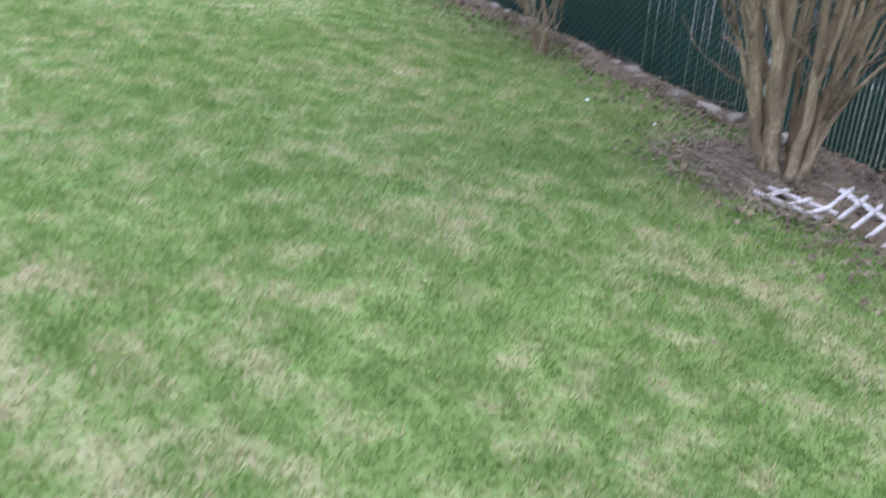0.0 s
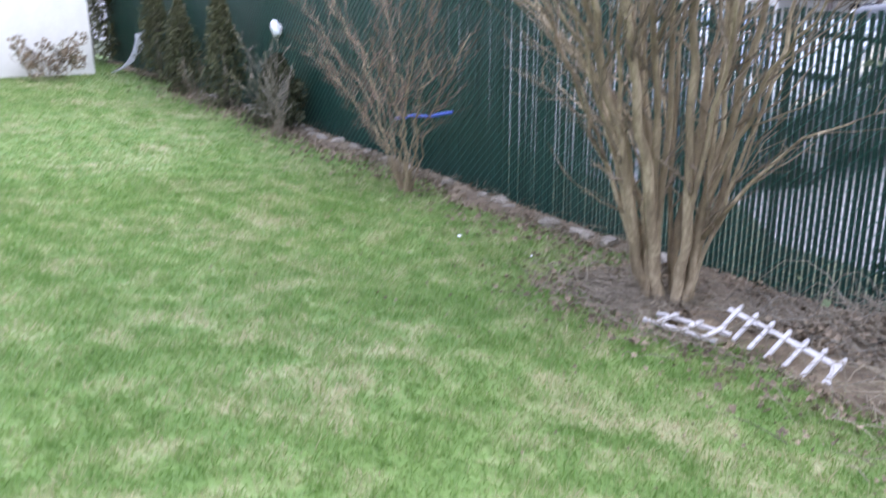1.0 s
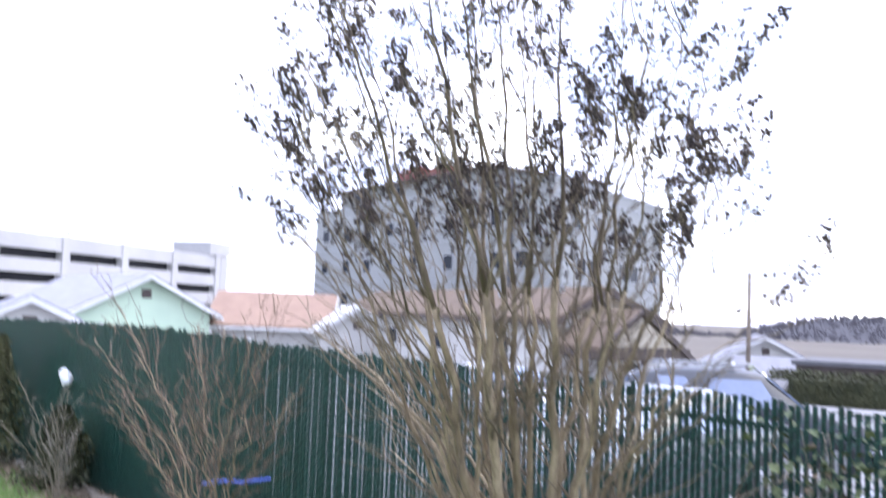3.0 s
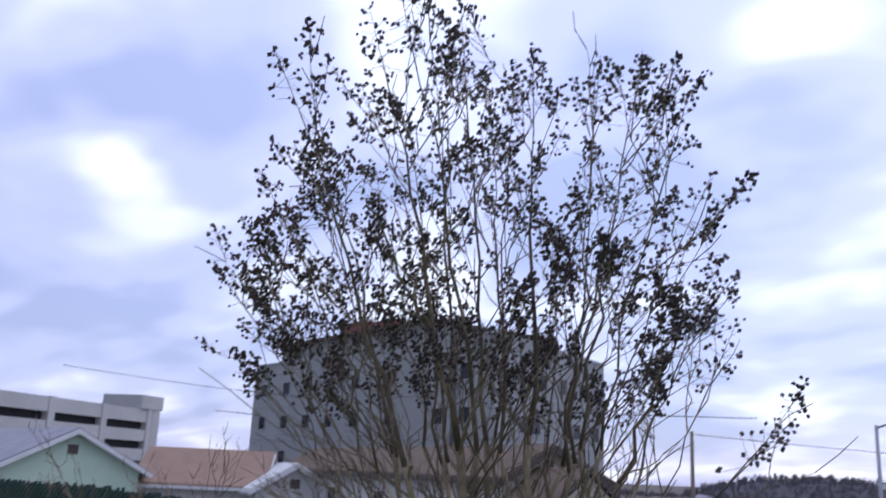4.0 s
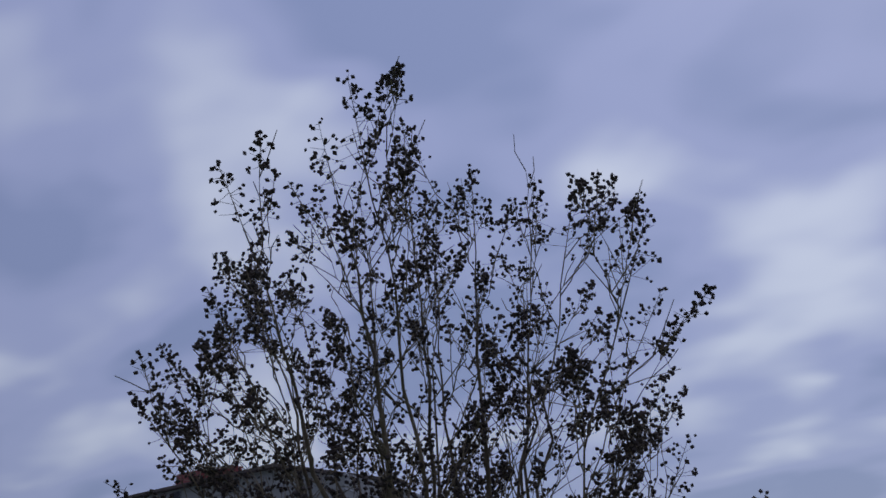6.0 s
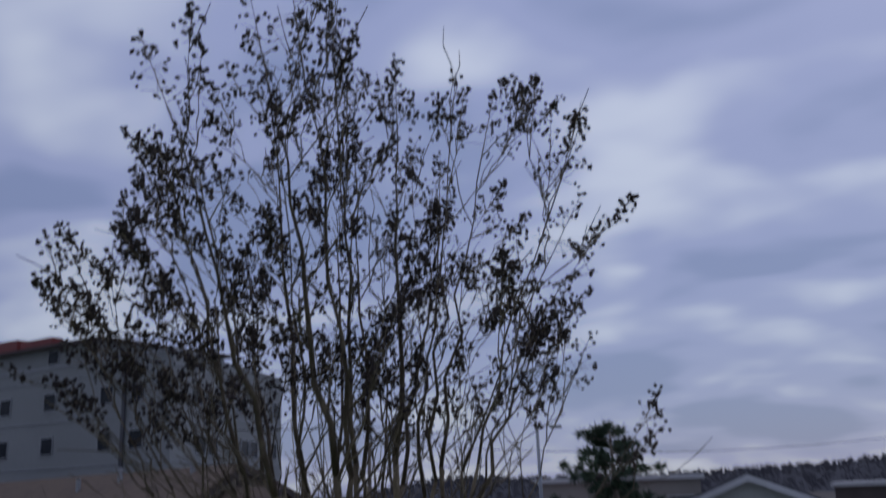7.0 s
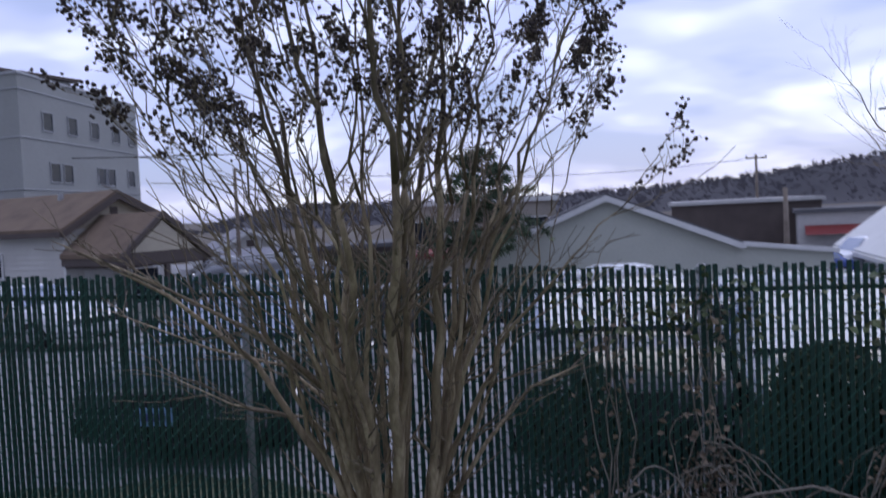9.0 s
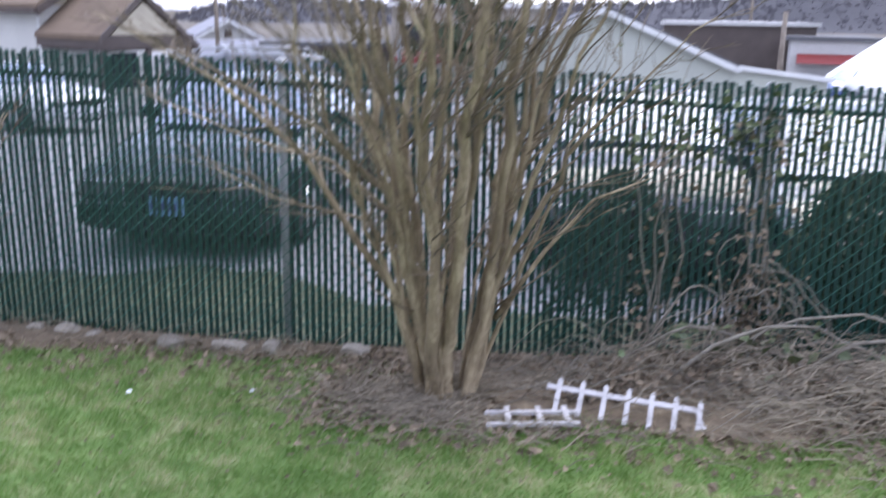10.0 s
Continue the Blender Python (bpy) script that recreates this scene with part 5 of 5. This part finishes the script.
def brush_pile():
    rng = random.Random(19)
    pile = thing("brush_pile", pose(1.7, -0.45, lawn_z(1.7, -0.45)), "tangled grey brush and dead vines against the fence", "brush pile")
    tb = Tubes()
    for k in range(640):
        x, y = rng.uniform(-1.2, 2.4), rng.uniform(-0.42, 0.34)
        a, ln, h = rng.uniform(-1.2, 1.2) + rng.choice((0, math.pi)), rng.uniform(0.25, 0.9), rng.uniform(0.04, 0.42) * rng.random()
        p0, pts = Vector((x, y, rng.uniform(0, 0.06))), []
        for i in range(8):
            t = i / 7
            pt = p0 + Vector((math.cos(a) * ln * t, math.sin(a) * ln * t * 0.6, h * math.sin(math.pi * min(1, t * 1.15)) + rng.uniform(-0.02, 0.02)))
            pt.y = min(pt.y, 0.41)
            pts.append(pt)
        r = rng.choice((0.0012, 0.0016, 0.002, 0.0035))
        tb.add(pts, [r * (1 - 0.08 * i) for i in range(8)], 4)
    tagged(tb.part("twig_mass", M_GREYTWIG, pile, smooth=False), "thin tangled dead twigs", kind="stuff")
    for k, (xa, ya, xb, yb, h, r) in enumerate(((-0.95, 0.1, -0.1, 0.2, 0.28, 0.009), (-0.75, -0.1, 0.4, 0.1, 0.36, 0.010), (-0.5, 0.15, 0.75, -0.1, 0.42, 0.009), (-0.2, 0.0, 0.9, 0.2, 0.30, 0.011),
                                                (-0.8, 0.25, -0.3, 0.28, 0.45, 0.007), (-0.3, 0.28, 0.5, 0.05, 0.24, 0.008), (0.2, 0.2, 1.2, -0.2, 0.33, 0.010), (-0.6, 0.2, 0.1, -0.15, 0.22, 0.007))):
        pts = [(xa + (xb - xa) * i / 10, min(0.4, ya + (yb - ya) * i / 10), h * math.sin(math.pi * (0.08 + 0.86 * i / 10)) + rng.uniform(-0.015, 0.015)) for i in range(11)]
        Tubes().add(pts, [r * (1 - 0.05 * i) for i in range(11)], 6).part("arching_cane", M_GREYTWIG, pile)
    v, f = [], []
    for _ in range(70):
        leaf(v, f, (rng.gauss(-0.35, 0.25), rng.gauss(0.1, 0.12), rng.uniform(0.1, 0.3)), rng.uniform(0.04, 0.08), rng)
    tagged(data_part("leaf_growth", v, f, M_LEAF, pile), "a few green vine leaves", kind="stuff")


brush_pile()


def vine(x, label, rng, leaves, loop):
    """A climber on the fence: woody strands to the top, and leaves there."""
    v0 = thing("vine", pose(x, -0.03, lawn_z(x, 0)), label, "vine", "vines on the fence")
    for k in range(5):
        xx, pts = rng.uniform(-0.06, 0.06), []
        for i in range(12):
            pts.append((xx, -0.012 - 0.02 * rng.random(), 1.36 * i / 11))
            xx += rng.uniform(-0.04, 0.04)
        Tubes().add(pts, [0.006 * (1 - 0.06 * i) for i in range(12)], 5).part("strand", M_GREYTWIG, v0)
    if loop:
        for k in range(9):
            xx, h, pts = rng.uniform(-0.12, 0.1), rng.uniform(0.4, 0.75), []
            dx = rng.uniform(-0.03, 0.05)
            for i in range(12):
                pts.append((xx, -0.03 - 0.05 * rng.random(), h * (1 - (i / 11) ** 1.6) + 0.02 * rng.random()))
                xx += dx + rng.uniform(-0.035, 0.035) + 0.01 * (i - 5) * (1 if k % 2 else -1) * 0.5
            Tubes().add(pts, [rng.uniform(0.002, 0.006)] * 12, 5).part("tangled_strand", M_GREYTWIG, v0)
        for k in range(4):
            c, w, h = rng.uniform(-0.04, 0.06), rng.uniform(0.12, 0.24), rng.uniform(0.42, 0.62)
            pts = [(c + w * math.cos(math.pi * (1.06 - 1.12 * i / 13)) + rng.uniform(-0.012, 0.012), -0.05 - 0.08 * rng.random(),
                    max(0.0, h * max(0.0, math.sin(math.pi * i / 13)) ** 0.7 + rng.uniform(-0.015, 0.015))) for i in range(14)]
            r0 = rng.uniform(0.003, 0.006)
            Tubes().add(pts, [r0 * (0.8 + 0.4 * math.sin(2.1 * i)) for i in range(14)], 5).part("arching_strand", M_GREYTWIG, v0)
        av, af = [], []
        for _ in range(260):
            leaf(av, af, (rng.gauss(-0.02, 0.10), -0.03 - 0.05 * rng.random(), rng.uniform(0.05, 0.55)), rng.uniform(0.02, 0.042), rng, 0.3)
        tagged(data_part("withered_leaf_growth", av, af, M_DEADLEAF, v0), "withered hanging leaves", kind="stuff")
    tv, tf = [], []
    for _ in range(leaves):
        leaf(tv, tf, (rng.gauss(0, 0.2), -0.03 - 0.04 * rng.random(), rng.gauss(1.2, 0.11)), rng.uniform(0.03, 0.062), rng)
    tagged(data_part("leaf_growth", tv, tf, M_LEAF, v0), "small green and bronze leaves", kind="stuff")
    dv, df = [], []
    for _ in range(leaves):
        leaf(dv, df, (rng.gauss(0, 0.09), -0.03 - 0.03 * rng.random(), rng.uniform(0.1, 1.3)), rng.uniform(0.03, 0.05), rng)
    tagged(data_part("dry_leaf_growth", dv, df, M_DEADLEAF, v0), "dry curled leaves", kind="stuff")


rng = random.Random(23)
vine(1.42, "woody climbing vine with green leaves on the fence", rng, 120, True)
vine(0.95, "thin leafy vine at the fence top", rng, 70, False)
vine(2.35, "leafy vine on the fence", rng, 110, True)


def picket(bm, x, w, z0, z1, y0, y1):
    box(bm, x - w / 2, x + w / 2, y0, y1, z0, z1)


def trellises():
    # short panel lying flat on the grass edge
    a = thing("white_trellis", pose(0.39, -1.06, lawn_z(0.39, -1.06) + 0.045, 0, -1, 9), "short broken white wooden trellis lying flat", "trellis", "white trellis pieces")
    for y in (-0.055, 0.055):
        part("rail", boxed(-0.19, 0.19, y - 0.011, y + 0.011, -0.008, 0.008, bevel=0.003), M_WHITEP, a)
    for x in (-0.1, 0.03, 0.14):
        part("bar", boxed(x - 0.012, x + 0.012, -0.08, 0.08, 0.0085, 0.02, bevel=0.003), M_WHITEP, a)
    # picket panel leaning on the brush
    b = thing("white_trellis", pose(0.76, -0.96, lawn_z(0.76, -0.96) + 0.035, -50, 2, -9) @ Matrix.Diagonal((0.93, 0.93, 0.93, 1)), "white wooden picket edging leaning on the brush", "trellis", "white trellis pieces")
    part("rail", boxed(-0.36, 0.34, -0.006, 0.006, 0.085, 0.111, bevel=0.003), M_WHITEP, b)
    for k in range(7):
        x = -0.30 + 0.105 * k
        bm = prism([(x - 0.011, -0.035), (x + 0.011, -0.035), (x + 0.011, 0.132), (x, 0.146), (x - 0.011, 0.132)], "y", -0.0175, -0.0065)
        part("picket", bm, M_WHITEP, b)
    part("brace", prism([(0.30, 0.10), (0.315, 0.08), (0.375, -0.01), (0.36, -0.02)], "y", -0.03, -0.018), M_WHITEP, b)


trellises()

# bag caught on the fence
rng = random.Random(50)
bm = bmesh.new()
bmesh.ops.create_icosphere(bm, subdivisions=3, radius=0.085)
for vv in bm.verts:
    q = 1 + 0.45 * noise.noise(vv.co * 14) + 0.25 * noise.noise(vv.co * 34)
    vv.co = Vector((vv.co.x * 1.1 * q, vv.co.y * 0.5 * q, vv.co.z * 0.95 * q))
for f in bm.faces:
    f.smooth = True
ob = mesh_object("plastic_bag", bm, M_BAG)
ob.matrix_world = pose(-6.3, -0.055, 0.92)
tagged(ob, "crumpled white plastic bag caught on the fence", "plastic bag")

# curved white pipe at the far end
p = thing("drain_pipe", pose(-10.8, -0.25, lawn_z(-10.8, -0.25), 0, 0, -24), "bent white plastic drain sheet by the fence", "pipe")
bm = bmesh.new()
rowz = []
for i in range(10):
    t = i / 9
    y, z = 0.05 - 0.75 * (1 - t) ** 1.5, 0.02 + 0.6 * t ** 2.0
    rowz.append([bm.verts.new((sx, y + 0.06 * math.cos(sx * 9), z)) for sx in (s0 * (0.25 + 0.75 * t) for s0 in (-0.34, -0.17, 0.0, 0.17, 0.34))])
for a, b in zip(rowz, rowz[1:]):
    for k in range(4):
        bm.faces.new((a[k], a[k + 1], b[k + 1], b[k]))
bmesh.ops.solidify(bm, geom=bm.faces[:], thickness=0.01)
for f in bm.faces:
    f.smooth = True
part("sheet", bm, M_BAG, p)

# blue strip tied into the shrub
b = thing("blue_strip", pose(-2.75, -0.45, 0), "bright blue plastic strip caught in the shrub", "plastic strip")
Tubes().add([(-0.42, 0.0, 0.42), (-0.2, 0.03, 0.47), (0.05, 0.0, 0.50), (0.3, 0.05, 0.56)], [0.012, 0.013, 0.012, 0.01], 6).part("strip", M_BLUE, b)

# small pale scraps on the lawn
for x, y, s in ((-1.35, -1.1, 0.013), (-0.85, -0.95, 0.010)):
    bm = bmesh.new()
    bmesh.ops.create_icosphere(bm, subdivisions=2, radius=s)
    for vv in bm.verts:
        vv.co = Vector((vv.co.x, vv.co.y * 0.8, vv.co.z * 0.5)) * (1 + 0.5 * noise.noise(vv.co * 60))
    ob = mesh_object("paper_scrap", bm, M_BAG)
    ob.matrix_world = pose(x, y, lawn_z(x, y) + 0.05)
    tagged(ob, "small crumpled white scrap on the grass", "litter", "white scraps")


# ---- grass ----
def grass():
    g = np.random.default_rng(7)

    def sow(count, xr, yr, hgt, wid):
        x, y = g.uniform(*xr, count) + g.normal(0, 0.3, count), g.uniform(*yr, count) + g.normal(0, 0.25, count)
        keep = y < -0.27 - 0.12 * np.sin(2.1 * x) - 0.10 * np.sin(5.3 * x + 1) - 0.62 * np.clip((x + 0.42) / 0.7, 0, 1) + g.normal(0, 0.07, count)
        tuft = np.sin(7 * x + 3 * np.sin(5 * y)) * np.sin(6 * y + 2 * np.sin(4 * x))
        x, y, tuft = x[keep], y[keep], tuft[keep]
        n = len(x)
        z = np.array([lawn_z(a, b) for a, b in zip(x, y)]) - 0.004
        a, lean = g.uniform(0, 2 * np.pi, n), g.uniform(0.2, 1.1, n)
        h, w = hgt * g.uniform(0.5, 1.25, n) * (1 + 0.25 * tuft), wid * g.uniform(0.6, 1.3, n)
        b = g.uniform(0, 2 * np.pi, n)
        cx, sx = np.cos(a) * w, np.sin(a) * w
        tx, ty = np.cos(b) * h * lean, np.sin(b) * h * lean
        v = np.stack([np.stack([x - cx, y - sx, z], 1), np.stack([x + cx, y + sx, z], 1),
                      np.stack([x + cx * 0.7 + tx * 0.45, y + sx * 0.7 + ty * 0.45, z + h * 0.6], 1),
                      np.stack([x - cx * 0.7 + tx * 0.45, y - sx * 0.7 + ty * 0.45, z + h * 0.6], 1),
                      np.stack([x + tx, y + ty, z + h * 0.9], 1)], 1).reshape(-1, 3)
        return v, n
    vs, fs, base = [], [], 0
    for args in ((210000, (-3.5, 3.4), (-4.6, -0.3), 0.034, 0.0029), (80000, (-8.5, -3.5), (-5.2, -0.3), 0.024, 0.0046), (34000, (-14, -8.5), (-6, -0.3), 0.024, 0.0075),
                 (50000, (-5, 6), (-7.5, -4.6), 0.03, 0.005), (24000, (3.4, 6), (-4.6, -0.3), 0.03, 0.005)):
        v, n = sow(*args)
        vs.append(v)
        i = base + 5 * np.arange(n)
        fs += np.stack([i, i + 1, i + 2, i + 3], 1).tolist() + np.stack([i + 3, i + 2, i + 4], 1).tolist()
        base += 5 * n
    tagged(data_part("grass", np.concatenate(vs).tolist(), fs, M_BLADE), "short green lawn grass with straw tufts", "grass", kind="stuff")


grass()
